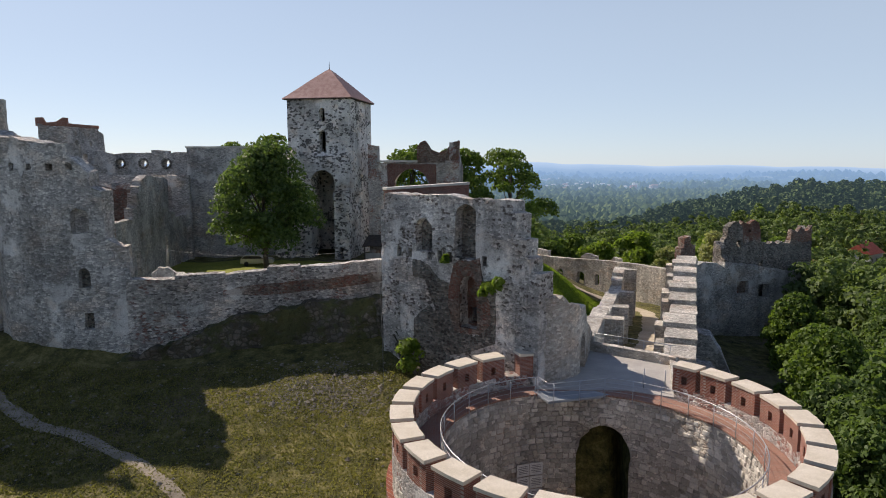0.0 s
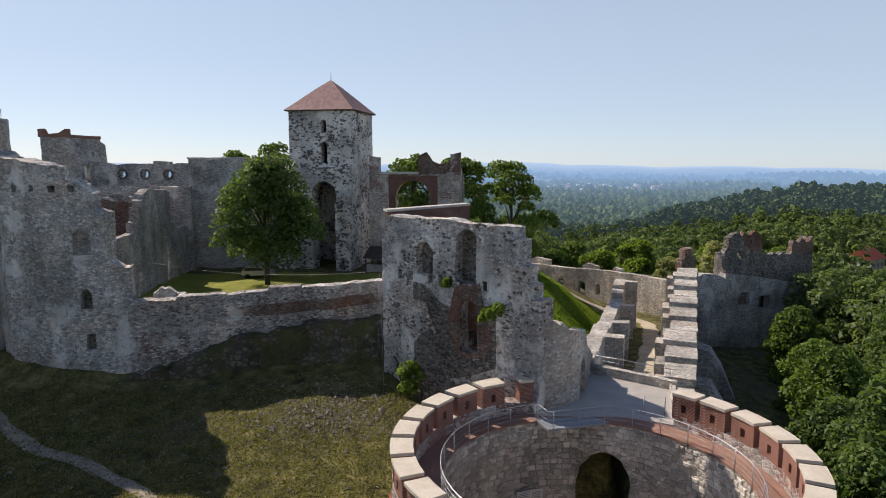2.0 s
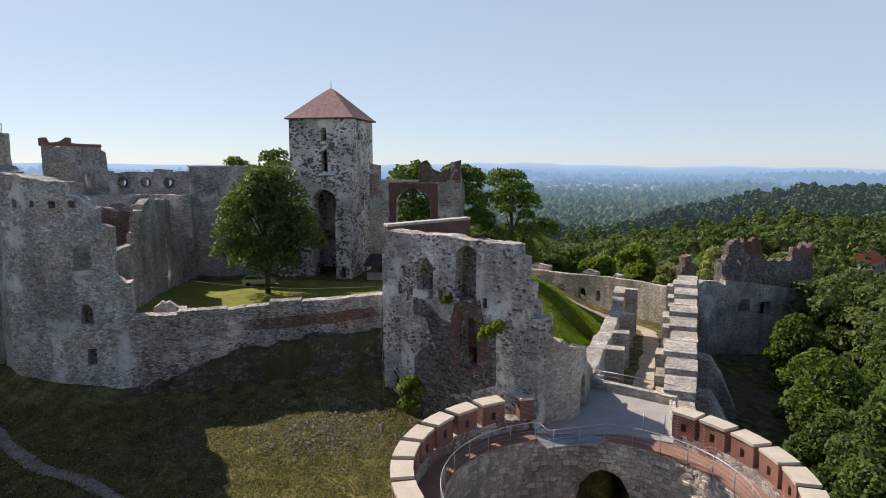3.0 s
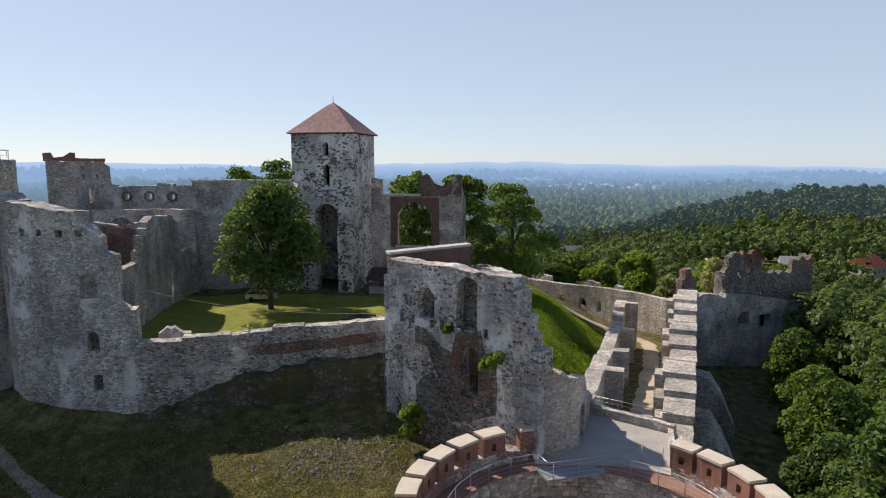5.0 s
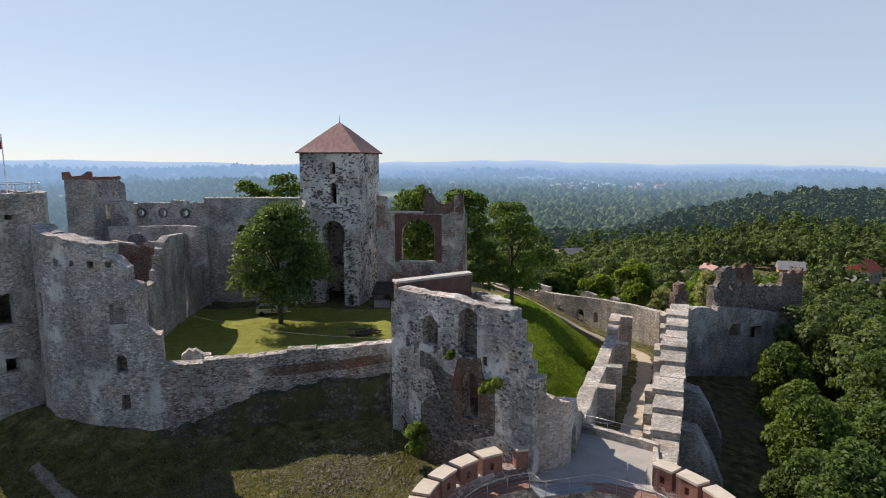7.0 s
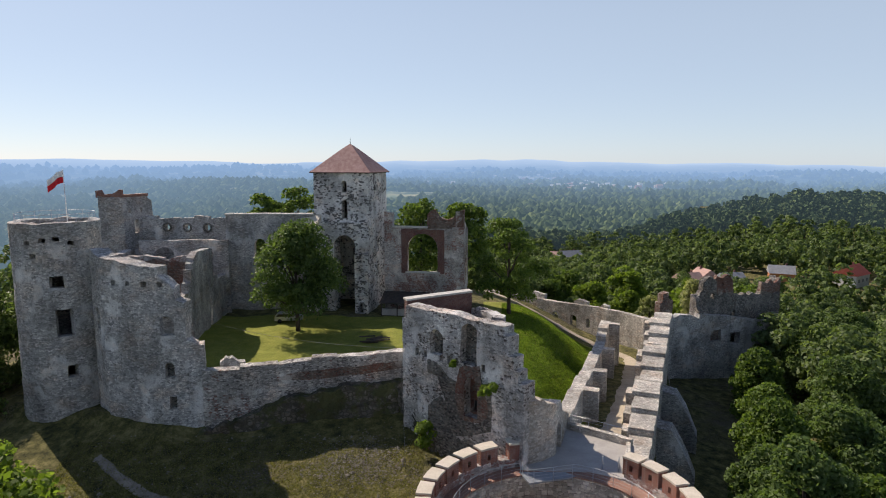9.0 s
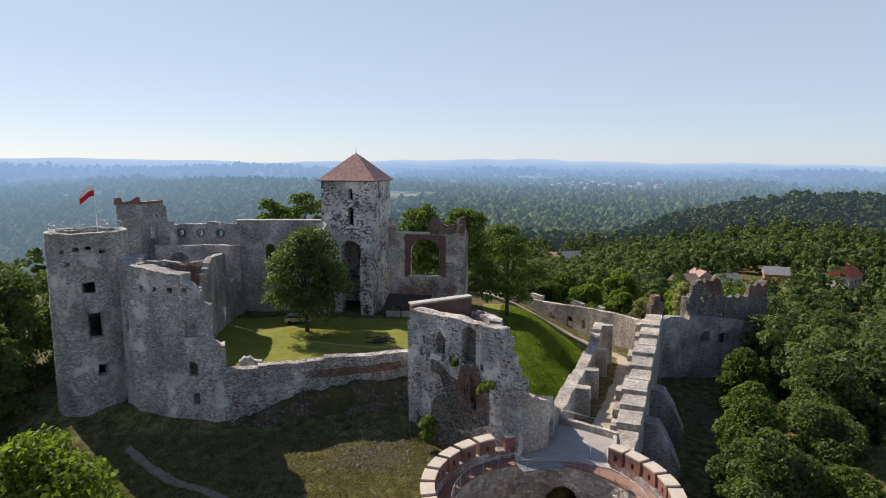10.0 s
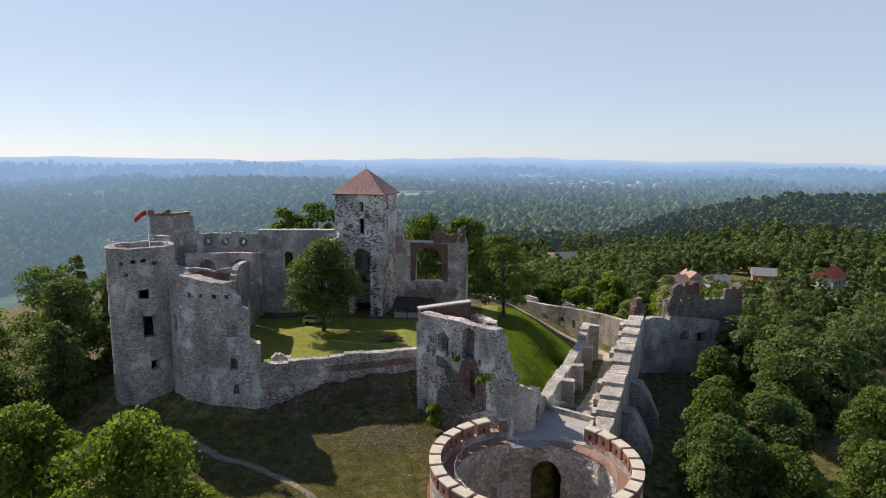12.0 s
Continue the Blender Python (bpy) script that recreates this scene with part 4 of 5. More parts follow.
part("side", ruin_wall("side", [(-52.7, 98.0), (-52.0, 101)], 1.0, [(0, 20.8), (1.2, 20.2), (1.3, 17.5), (4, 17.2)], -2, STONE, (), 0.4, 0.08, 0.1), turret)
part("capping", ruin_wall("capping", [(-54.25, 92.7), (-52.6, 98.3)], 1.3, 21.5, 21.05, BRICK, (), 0.4, 0.03, 0.05), turret, "red brick capping")
part("scroll", ruin_wall("scroll", [(-57.9, 91.4), (-54.2, 92.9)], 1.0, [(0, 22.2), (0.9, 22.3), (1.2, 21.6), (2.6, 21.75), (3.4, 22.35), (4, 22.3)], 21.1, BRICK, (), 0.25, 0.04, 0.06), turret, "curved brick gable end")

# ---- the great tower ----
tower = thing("great_tower", "tall pale masonry tower with a red tiled pyramid roof", "tower", at=(-17.35, 99.4, 1.5))
TW = Matrix.Translation((-17.35, 99.4, 0)) @ Matrix.Rotation(radians(-12), 4, "Z")


def tw(x, y):
    v = TW @ Vector((x, y, 0))
    return v.x, v.y


tower_pts = [tw(-4.9, -4.8), tw(4.9, -4.8), tw(4.9, 4.8), tw(-4.9, 4.8)]
part("wall", ruin_wall("wall", tower_pts, 1.5, 25.2, 0.5, STONE_TOWER, [(5.05, 5.95, 21.9, 23.9, True), (4.95, 6.0, 17.5, 20.6, True), (3.8, 7.5, 0.5, 14.9, True), (12.6, 13.1, 21.6, 23.2, False), (12.7, 13.2, 18.0, 20.4, False), (14.2, 14.8, 12.0, 14.0, False), (14.2, 14.8, 7.5, 10, False)], 0.34, 0.05, 0.0, True), tower)
part("lower_front", ruin_wall("lower_front", [tw(-3.7, -5.7), tw(5.1, -5.7), tw(5.1, -1.5)], 0.86, [(0, 16.9), (6, 16.9), (9, 16.9), (13, 16.5)], 0.5, STONE_TOWER, [(2.6, 6.4, 0.5, 14.8, True), (7.2, 8.1, 1.5, 3.4, True)], 0.34, 0.06, 0.1), tower, "thick lower facing round the tall arch")
part("buttress", ruin_wall("buttress", [tw(-6.0, -7.3), tw(-3.75, -7.3), tw(-3.75, -4.8)], 2.2, [(0, 16.2), (2.2, 16.2), (2.3, 16.2), (4.8, 17.2)], 0.5, STONE_TOWER, (), 0.36, 0.06, 0.05), tower, "deep stone buttress")
part("buttress_cap", slab("buttress_cap", [tw(-6.1, -7.5), tw(-3.6, -7.5), tw(-3.6, -4.7), tw(-6.1, -4.7)], [16.1, 16.1, 16.9, 16.9], [16.3, 16.3, 18.2, 18.2], CAP), tower, "sloping pale cap")
part("stone_pier", ruin_wall("stone_pier", [tw(2.8, -6.5), tw(5.1, -6.5), tw(5.1, -5.7)], 0.9, [(0, 11.5), (3, 12)], 0.5, STONE_TOWER, [(0.7, 1.5, 1.8, 3.6, True)], 0.34, 0.06, 0.1), tower)
E1 = 5.32
courses = 15
for k in range(courses):
    u0, u1 = k / courses, (k + 1) / courses

    def half(u):
        return E1 * (1 - u) ** 0.92 + 0.03

    def zz(u):
        return 25.25 + 4.75 * (u ** 1.06)
    vs, fs = [], []
    for x, y in ((-1, -1), (1, -1), (1, 1), (-1, 1)):
        for h, z in ((half(u0) + 0.05, zz(u0) + 0.05), (half(u1) + 0.05, zz(u1) + 0.05), (half(u0) + 0.05, zz(u0) - 0.04), (half(u1), zz(u1) - 0.06)):
            p = tw(x * h, y * h * 0.985)
            vs.append((p[0], p[1], z))
    for c in range(4):
        a, b = 4 * c, 4 * ((c + 1) % 4)
        fs += [(a, b, b + 1, a + 1), (a + 2, b + 2, b, a), (a + 3, b + 3, b + 2, a + 2)]
    part("tile_course", mesh_of("tile_course", vs, fs, TILE), tower)
part("eaves_board", slab("eaves_board", [tw(-5.35, -5.27), tw(5.35, -5.27), tw(5.35, 5.27), tw(-5.35, 5.27)], 25.12, 25.26, WOOD), tower)
part("finial", tube("finial", [(-17.35, 99.4, 29.8), (-17.35, 99.4, 31.3)], 0.07, BLACK, 6, 0.015), tower)
part("dark_floor", slab("dark_floor", [tw(-3.3, -3.2), tw(3.3, -3.2), tw(3.3, 3.2), tw(-3.3, 3.2)], 16.0, 16.3, WOOD), tower)

# ---- palace wing east of the tower ----
palace = thing("palace_wing", "ruined palace wall of stone and brick with a large arched window", "castle ruin", at=(-4, 95, 1.5))
part("wall", ruin_wall("wall", [(-11.2, 95.6), (2.3, 93.6)], 1.5, [(0, 18.6), (1.4, 18.4), (1.41, 15.9), (7.4, 16.0), (13.6, 16.4)], 0.5, STONE_RED, [(3.9, 9.2, 8.3, 15.0, True)], 0.36, 0.06, 0.05), palace)
part("scroll_gable", ruin_wall("scroll_gable", [(-3.87, 94.5), (2.3, 93.58)], 1.2, [(0, 18.2), (0.5, 18.9), (1.2, 19.1), (2.0, 17.9), (3.2, 17.4), (4.4, 17.7), (5.3, 18.9), (6.2, 19.1)], 15.9, STONE_BROWN, (), 0.25, 0.05, 0.08), palace, "curved gable of red brick")
part("window_surround", ruin_wall("window_surround", [(-8.3, 95.08), (-1.0, 93.98)], 0.3, 15.7, 8.2, BRICK_DARK, [(1.0, 6.3, 8.3, 15.0, True)], 0.3, 0.05, 0.1), palace, "red brick window surround")
part("pilaster", ruin_wall("pilaster", [(0.3, 93.6), (2.35, 93.3)], 0.4, 16.2, 0.5, STONE_RED, (), 0.3, 0.06, 0.05), palace)
part("east_return", ruin_wall("east_return", [(2.3, 93.6), (3.2, 101)], 1.4, [(0, 18.8), (1, 18.0), (3, 16.5), (8, 15)], 0.5, STONE_RED, [(2.5, 4.0, 8.3, 13, True)], 0.4, 0.07, 0.15), palace)
part("ledge", ruin_wall("ledge", [(-9.8, 95.1), (-3.8, 94.2)], 0.6, 16.25, 15.95, ROCK, (), 0.4, 0.02, 0.02), palace, "pale ledge")
part("window_ledge", ruin_wall("window_ledge", [(-7.6, 94.9), (-1.7, 94.0)], 0.5, 8.45, 8.2, ROCK, (), 0.4, 0.02, 0.02), palace, "pale window ledge")
shed = thing("lean_to_shed", "low dark-roofed wooden stall against the palace wall", "shed", at=(-7, 91.5, 1.8))
part("roof", slab("roof", [(-11.6, 90.2), (-3.6, 89.2), (-3.4, 93.4), (-11.2, 94.6)], [3.9, 3.9, 5.0, 5.0], [4.05, 4.05, 5.15, 5.15], WOOD), shed, "dark plank roof")
part("counter", box("counter", (7.6, 0.4, 1.1), pose(-7.5, 90.6, 2.35, 0, 0, -7), PAVED), shed, "pale front wall")
for x, y in ((-11.3, 90.6), (-8.7, 90.3), (-6.2, 90.0), (-3.8, 89.7)):
    part("post", box("post", (0.16, 0.16, 2.3), pose(x, y, 2.85), WOOD), shed)

# ---- walls along the lane ----
lane_l = thing("lane_wall", "pale stone wall with buttresses along the sunken lane", "castle wall", "lane walls", at=(19, 68, -4))
LL = [(11.3, 46.6), (27.0, 92.6)]
dl = (Vector(LL[1]) - Vector(LL[0])).normalized()
nl = Vector((dl.y, -dl.x))
part("wall", ruin_wall("wall", LL, 1.5, [(0, 2.5), (3.5, 2.4), (3.51, 1.9), (10.5, 1.75), (10.51, 1.35), (17, 1.2), (17.01, 0.55), (21, 0.5), (21.01, 0.2), (32, -0.1), (32.01, -0.75), (41, -0.9), (41.01, -0.2), (43.5, 0.0), (43.51, 0.55), (49, 0.5)], -9, STONE_PALE, (), 0.38, 0.06, 0.06), lane_l)
for s, z in ((12, 1.25), (22.5, 0.15), (36, -0.8), (46.5, 0.5)):
    p = Vector(LL[0]) + dl * s
    q = p + nl * 1.7
    part("pier", ruin_wall("pier", [tuple(p), tuple(q)], 1.3, z, -9, STONE_PALE, (), 0.36, 0.06, 0.05), lane_l)
lane_r = thing("lane_wall", "broad pale stone wall stepping along the sunken lane", "castle wall", "lane walls", at=(27, 70, -5))
RL = [(20.9, 50.8), (36.3, 90.2)]
dr = (Vector(RL[1]) - Vector(RL[0])).normalized()
tops = []
for k in range(10):
    tops += [(k * 4.3, -0.75 + 0.34 * k + 0.14 * (k % 3)), (k * 4.3 + 4.29, -0.70 + 0.34 * k + 0.14 * (k % 3))]
part("wall", ruin_wall("wall", RL, 2.5, tops, -12.5, STONE_PALE, (), 0.38, 0.09, 0.08), lane_r)
nr = Vector((-dr.y, dr.x))
ro = Vector((dr.y, -dr.x))
for k in range(10):
    z = -0.72 + 0.34 * k + 0.14 * (k % 3)
    a, c = k * 4.3 + 0.12, min(k * 4.3 + 4.1, 42.1)
    out = 0.10 + 0.08 * (k % 2)
    q = [Vector(RL[0]) + dr * s_ - nr * out for s_ in (a, c)]
    part("coping_stone", ruin_wall("coping_stone", [tuple(v) for v in q], 2.6 + 0.2 * (k % 3), [(0, z + 0.25), (2, z + 0.34), (4.2, z + 0.28)], z - 0.3, STONE_PALE, (), 0.3, 0.11, 0.14), lane_r)
for k in range(9):
    s = 0.4 + k * 4.5
    p = Vector(RL[0]) + dr * s + nr * 2.4
    q = p + dr * (3.0 if k % 2 else 2.2)
    part("inner_step", ruin_wall("inner_step", [tuple(p), tuple(q)], 0.8 + 0.25 * (k % 3), lerp_at(tops, s) - 0.35 - 0.3 * (k % 2), -9, STONE_PALE, (), 0.36, 0.08, 0.1), lane_r)
part("front_step", ruin_wall("front_step", [(18.6, 45.0), (20.9, 50.8)], 2.3, [(0, -1.0), (3, -0.9), (3.01, -1.3), (7, -1.2)], -12, STONE_PALE, (), 0.36, 0.1, 0.15), lane_r)
for s, z, out in ((9.0, -3.9, 4.4), (20.0, -3.4, 4.6)):
    p = Vector(RL[0]) + dr * s
    o = Vector((dr.y, -dr.x))
    part("buttress", ruin_wall("buttress", [tuple(p + o * out), tuple(p - o * 0.2)], -2.6, [(0, z - 5.5), (1.6, z - 1.8), (2.8, z), (6, z + 0.6)], -13, STONE, (), 0.4, 0.1, 0.1), lane_r, "sloping stone buttress")
tagged(new("far_wall", ruin_wall("far_wall", [(8, 129.5), (14.6, 123.6), (25.8, 112.6), (31.8, 105.6), (36.6, 97.5)], 1.0, [(0, -1.6), (20, -1.5), (27, -1.1), (36, -0.9)], -9.5, STONE_INNER, [(s, s + w, -6.2 + (0.6 if w < 1 else 0), -3.6, True) for s, w in ((11.5, 1.2), (15.2, 0.8), (18.2, 1.5), (22.6, 1.6), (26.5, 0.9), (5.0, 1.0))], 0.36, 0.05, 0.05)), "long curtain wall with small arched niches", "castle wall", kind="structure")
for i, (x, y, w) in enumerate(((18.5, 120.9, 4.5), (26.3, 113.2, 3.2), (30.0, 108.8, 1.8))):
    tagged(new("broken_merlon", ruin_wall("broken_merlon", [(x - w * 0.35, y + w * 0.36), (x + w * 0.35, y - w * 0.36)], 0.8, [(0, -0.9), (w * 0.3, -0.3), (w, -0.6)], -1.8, STONE_PALE, (), 0.3, 0.06, 0.15)), "broken pale stone battlement on the far wall", "battlement", "far battlements")

# ---- east ruin ----
ruin = thing("east_ruin", "ruined grey stone house with jagged brick gables", "castle ruin", at=(46, 97, -10))
part("front_wall", ruin_wall("front_wall", [(36.0, 94.7), (61.5, 104.2)], 1.3, [(0, 0.5), (3.0, 0.2), (4.3, 0.75), (7.1, 0.4), (8.6, -0.3), (8.61, 0.5), (15, -0.4), (22.3, -1.7), (27.3, -2.2)], -16, STONE, [(11.3, 13.7, -4.8, -2.7, False), (15.8, 18.1, -5.7, -3.5, False)], 0.4, 0.08, 0.12), ruin)
part("window_infill", ruin_wall("window_infill", [(46.2, 99.2), (49.4, 100.4)], 0.4, -2.5, -5.0, STONE_BROWN, [(2.5, 2.9, -4.4, -3.4, False)], 0.3, 0.06, 0.0), ruin, "brick infill of the window recess")
for k in range(9):
    u = 24.0 + 0.35 * (k % 2)
    part("quoin", ruin_wall("quoin", [(36.0 + u * 0.937 + 0.03, 94.7 + u * 0.349 - 0.08), (61.6, 104.16)], 0.3, -2.9 - 1.25 * k, -3.5 - 1.25 * k, STONE_DARK, (), 0.4, 0.05, 0.0), ruin, "dark corner stone")
part("link_wall", ruin_wall("link_wall", [(36.4, 89.4), (36.0, 95.4)], 1.0, [(0, 2.2), (2, 1.6), (6, 0.6)], -14, STONE, (), 0.4, 0.08, 0.2), ruin)
part("side_wall", ruin_wall("side_wall", [(61.5, 104.2), (64.6, 112.5)], 1.2, [(0, -2.1), (2, -0.5), (2.01, 2.6), (3.5, 3.0), (3.51, 4.6), (9, 4.8)], -16, STONE_DARK, (), 0.4, 0.08, 0.4), ruin)
part("rear_wall", ruin_wall("rear_wall", [(44.5, 100.5), (63, 107.2)], 1.1, [(0, 1.6), (0.3, 2.9), (1.2, 3.8), (1.3, 5.6), (2.2, 6.3), (3.4, 6.4), (4.4, 5.6), (4.41, 3.2), (7.0, 3.0), (9.1, 2.9), (14.6, 2.5), (15.0, 2.9), (19.6, 2.6)], -15, STONE_DARK, [(8.3, 9.0, -1.2, -0.2, False), (3.0, 4.0, 2.4, 3.6, True)], 0.32, 0.14, 0.6), ruin, "jagged dark gable of sooty rubble")
part("brick_gable", ruin_wall("brick_gable", [(48.4, 102.3), (52.6, 103.8)], 0.8, [(0, 5.9), (0.4, 6.5), (1.8, 6.2), (3.6, 6.4), (4.1, 5.2), (4.4, 3.0)], 0.6, STONE_BROWN, [(1.6, 2.1, 4.6, 5.2, False)], 0.25, 0.1, 0.5), ruin, "broken gable of old red brick")
part("brick_gable", ruin_wall("brick_gable", [(58.4, 105.7), (63.0, 107.4)], 0.8, [(0, 2.6), (0.3, 4.6), (1.6, 4.4), (2.4, 5.2), (3.4, 4.6), (4.8, 5.2)], 0.6, STONE_BROWN, (), 0.25, 0.1, 0.5), ruin, "broken gable of old red brick")
part("inner_wall", ruin_wall("inner_wall", [(45.0, 98.4), (44.4, 101.0)], 1.0, [(0, 0.6), (0.8, 1.6), (0.81, 2.6), (2.6, 3.2)], -12, STONE_DARK, (), 0.36, 0.12, 0.5), ruin)
part("stub", ruin_wall("stub", [(36.0, 94.8), (38.6, 95.9)], 1.3, [(0, 3.0), (0.5, 3.2), (0.51, 4.6), (1.8, 4.8), (1.81, 3.6), (3.2, 3.2)], -8, STONE_BROWN, (), 0.3, 0.1, 0.4), ruin)


# ---- trees ----
def quads_mesh(name, centres, normals, size, material, rng, stretch=1.0):
    """Many small bent leaf sprays: one four-cornered face each."""
    n = len(centres)
    nrm = normals / np.maximum(np.linalg.norm(normals, axis=1, keepdims=True), 1e-6)
    ref = rng.normal(size=(n, 3))
    u = np.cross(nrm, ref)
    u /= np.maximum(np.linalg.norm(u, axis=1, keepdims=True), 1e-6)
    v = np.cross(nrm, u)
    s = (size * rng.uniform(0.6, 1.35, n))[:, None]
    bend = nrm * s * 0.28
    co = np.stack([centres - u * s * stretch - bend, centres - v * s * 0.62 + bend * 0.3, centres + u * s * stretch - bend * 0.6, centres + v * s * 0.62 + bend * 0.3], 1).reshape(-1, 3)
    me = bpy.data.meshes.new(name)
    me.vertices.add(4 * n)
    me.vertices.foreach_set("co", co.ravel())
    me.loops.add(4 * n)
    me.loops.foreach_set("vertex_index", np.arange(4 * n))
    me.polygons.add(n)
    me.polygons.foreach_set("loop_start", np.arange(0, 4 * n, 4))
    me.update(calc_edges=True)
    me.materials.append(material)
    return me


def crown_points(rng, lobes, count, shell=0.62, loose=0.5):
    """Places and outward ways of leaf sprays on rounded clumps."""
    area = np.array([l[3] ** 2 for l in lobes])
    pick = rng.choice(len(lobes), count, p=area / area.sum())
    L = np.array(lobes)[pick]
    way = rng.normal(size=(count, 3))
    way /= np.linalg.norm(way, axis=1, keepdims=True)
    way[:, 2] = np.where(way[:, 2] < -0.35, -way[:, 2], way[:, 2])
    r = L[:, 3:4] * (shell + (1.06 - shell) * rng.uniform(0, 1, (count, 1)) ** 0.6)
    return L[:, :3] + way * r * np.array([1, 1, 0.82]), way + rng.normal(size=(count, 3)) * loose + np.array([0, 0, 0.25])


def lobes_of(rng, radius, low, high, n, fill=0.75, cone=False):
    out = []
    for k in range(n):
        f = (k + 0.5) / n
        z = low + (high - low) * f
        wide = radius * math.sin(math.pi * min(1, 0.18 + 0.80 * f)) ** 0.7
        if cone:
            wide = radius * (0.55 + 1.5 * f if f < 0.3 else 1.0 - 0.92 * (f - 0.3) / 0.7)
        a = k * 2.4 + rng.uniform(-0.5, 0.5)
        d = wide * fill * math.sqrt(rng.uniform(0.15, 1))
        out.append((d * math.cos(a), d * math.sin(a), z + rng.normal() * radius * 0.07, radius * (rng.uniform(0.14, 0.28) if k % 2 else rng.uniform(0.26, 0.42))))
    return out


def tree(x, y, radius, height, seed, material, label, count=5200, leaf=0.30, base=None, low=0.28, bare=False, lobes=22, z0=None, cone=False):
    rng = np.random.RandomState(seed)
    z = float(ground_z(x, y)) if z0 is None else z0
    t = thing("tree", label, "tree", at=(x, y, z))
    lb = lobes_of(rng, radius, height * low + radius * 0.15, height - radius * 0.3, lobes, 0.86 if cone else 0.66 if not bare else 0.8, cone)
    lean = Vector((rng.uniform(-0.4, 0.4), rng.uniform(-0.4, 0.4), 0))
    r0 = 0.035 * height * 0.62
    trunk = [Vector((x, y, z - 0.3)) + lean * (k / 6) + Vector((0, 0, height * 0.72 * k / 6)) for k in range(7)]
    part("trunk", tube("trunk", trunk, r0, BARK, 8, r0 * 0.3), t)
    for k in range(0, len(lb), 3 if not bare else 2):
        end = Vector((x, y, z)) + Vector(lb[k][:3])
        f = min(0.85, max(0.25, (lb[k][2] - 2.0) / height))
        a = trunk[0].lerp(trunk[-1], f)
        mid = a.lerp(end, 0.5) + Vector((0, 0, 0.5))
        part("limb", tube("limb", [a, mid, end], r0 * 0.38, BARK, 5, 0.03), t)
    c, nrm = crown_points(rng, lb, int(count * 1.35), 0.4, 0.85)
    c = c + np.array([x, y, z])
    part("crown", quads_mesh("crown", c, nrm, leaf * 0.85, material, rng), t)
    return t


tree(-22.8, 80.7, 8.0, 17.2, 11, LEAF_DARK, "broad dark green deciduous tree on the courtyard lawn", 15000, 0.28, low=0.15, lobes=46, cone=True)
tree(9.8, 91.5, 6.2, 17.2, 12, LEAF, "tall open-crowned tree beside the lane", 7600, 0.27, low=0.1, lobes=26, bare=True)
for i, (x, y, r, h) in enumerate(((-33.5, 126, 8, 22), (-40.5, 127, 7, 20), (-6.3, 122, 8.5, 22), (-26, 131, 7, 21), (3, 118, 6.5, 18))):
    z = 22.6 if i == 0 else (21.0 if i == 1 else 20.6)
    tree(x, y, r, h, 20 + i, LEAF, "leafy green tree rising behind the castle wall", 3600, 0.45, low=0.2, z0=z - h)
for i, (x, y, r, h, top) in enumerate(((31.5, 41.5, 5.6, 15, 3.4), (38.5, 40.0, 5.5, 14, 0.5), (37.5, 58.5, 6.0, 15, 0.6), (46.0, 58.0, 6.2, 15, 0.4), (48.5, 84.5, 5.6, 14, -1.6), (43.5, 71.0, 5.6, 14, -2.4), (55, 74, 6.5, 16, 1.0), (53, 46, 6.5, 15, -3.0), (62, 60, 7, 17, 0.5), (61, 92, 6, 16, 0.2), (68, 80, 7, 17, 1.0), (44.5, 32, 6, 14, -5), (33.0, 50.0, 5.0, 13, -1.6), (60.5, 112, 6, 15, 3.0), (36, 28.5, 5.5, 14, -4.5), (72, 100, 7, 16, 1.5))):
    tree(x, y, r, h, 40 + i, (LEAF_DARK, LEAF, LEAF)[i % 3] if i != 11 else LEAF_LIGHT, ("dense dark green tree beyond the moat", "dense green tree beyond the moat", "dense green tree beyond the moat")[i % 3], 9500, 0.29, low=0.12, lobes=34, z0=top - h)
for i, (x, y, r, h, top, mat) in enumerate(((-26.2, 19.5, 8.0, 16.5, 13.3, LEAF_LIGHT), (-20.5, 12.5, 5.0, 14, 8.5, LEAF_LIGHT), (-36.5, 23.0, 6, 16, 11.6, LEAF_LIGHT), (-54.5, 58.5, 6.5, 20, 17.2, LEAF_DARK), (-50.5, 50.0, 5.0, 18, 12.0, LEAF_DARK), (-60, 64, 7, 20, 17, LEAF_DARK), (-62, 52, 7, 19, 13, LEAF), (-50, 63, 5.5, 19, 16.5, LEAF_DARK), (-56, 44, 6, 17, 9, LEAF_DARK), (-66, 40, 7, 17, 7.5, LEAF))):
    tree(x, y, r, h, 70 + i, mat, ("sunlit green tree below the castle slope", "shady green tree beside the round tower")[i > 2], 11000 if i < 3 else 6500, 0.27, low=0.1, lobes=34, z0=top - h)
for i, (x, y, r, h, top) in enumerate(((24, 140, 6, 14, -0.5), (33, 134, 6, 14, 0.2), (40, 128, 5.5, 13, -0.5), (30, 150, 6.5, 15, 0.5), (44, 142, 6.5, 15, 1.2), (55, 132, 6, 15, 1.0), (18, 150, 6, 14, -1.5), (52, 122, 5.5, 13, 1.6), (47, 158, 6.5, 15, 0.0), (62, 124, 6, 15, 2.0))):
    tree(x, y, r, h, 110 + i, LEAF_LIGHT if i % 3 else LEAF, "bright green tree beyond the far wall", 3000, 0.5, low=0.12, lobes=20, z0=top - h)
tree(49.5, 114, 4.6, 14, 95, LEAF_CREAM, "bushy tree covered in cream blossom", 4200, 0.32, low=0.15, z0=-9.5)
tree(38.5, 108, 3.6, 11, 96, LEAF_CREAM, "bushy tree covered in cream blossom", 2600, 0.32, low=0.15, z0=-8.5)


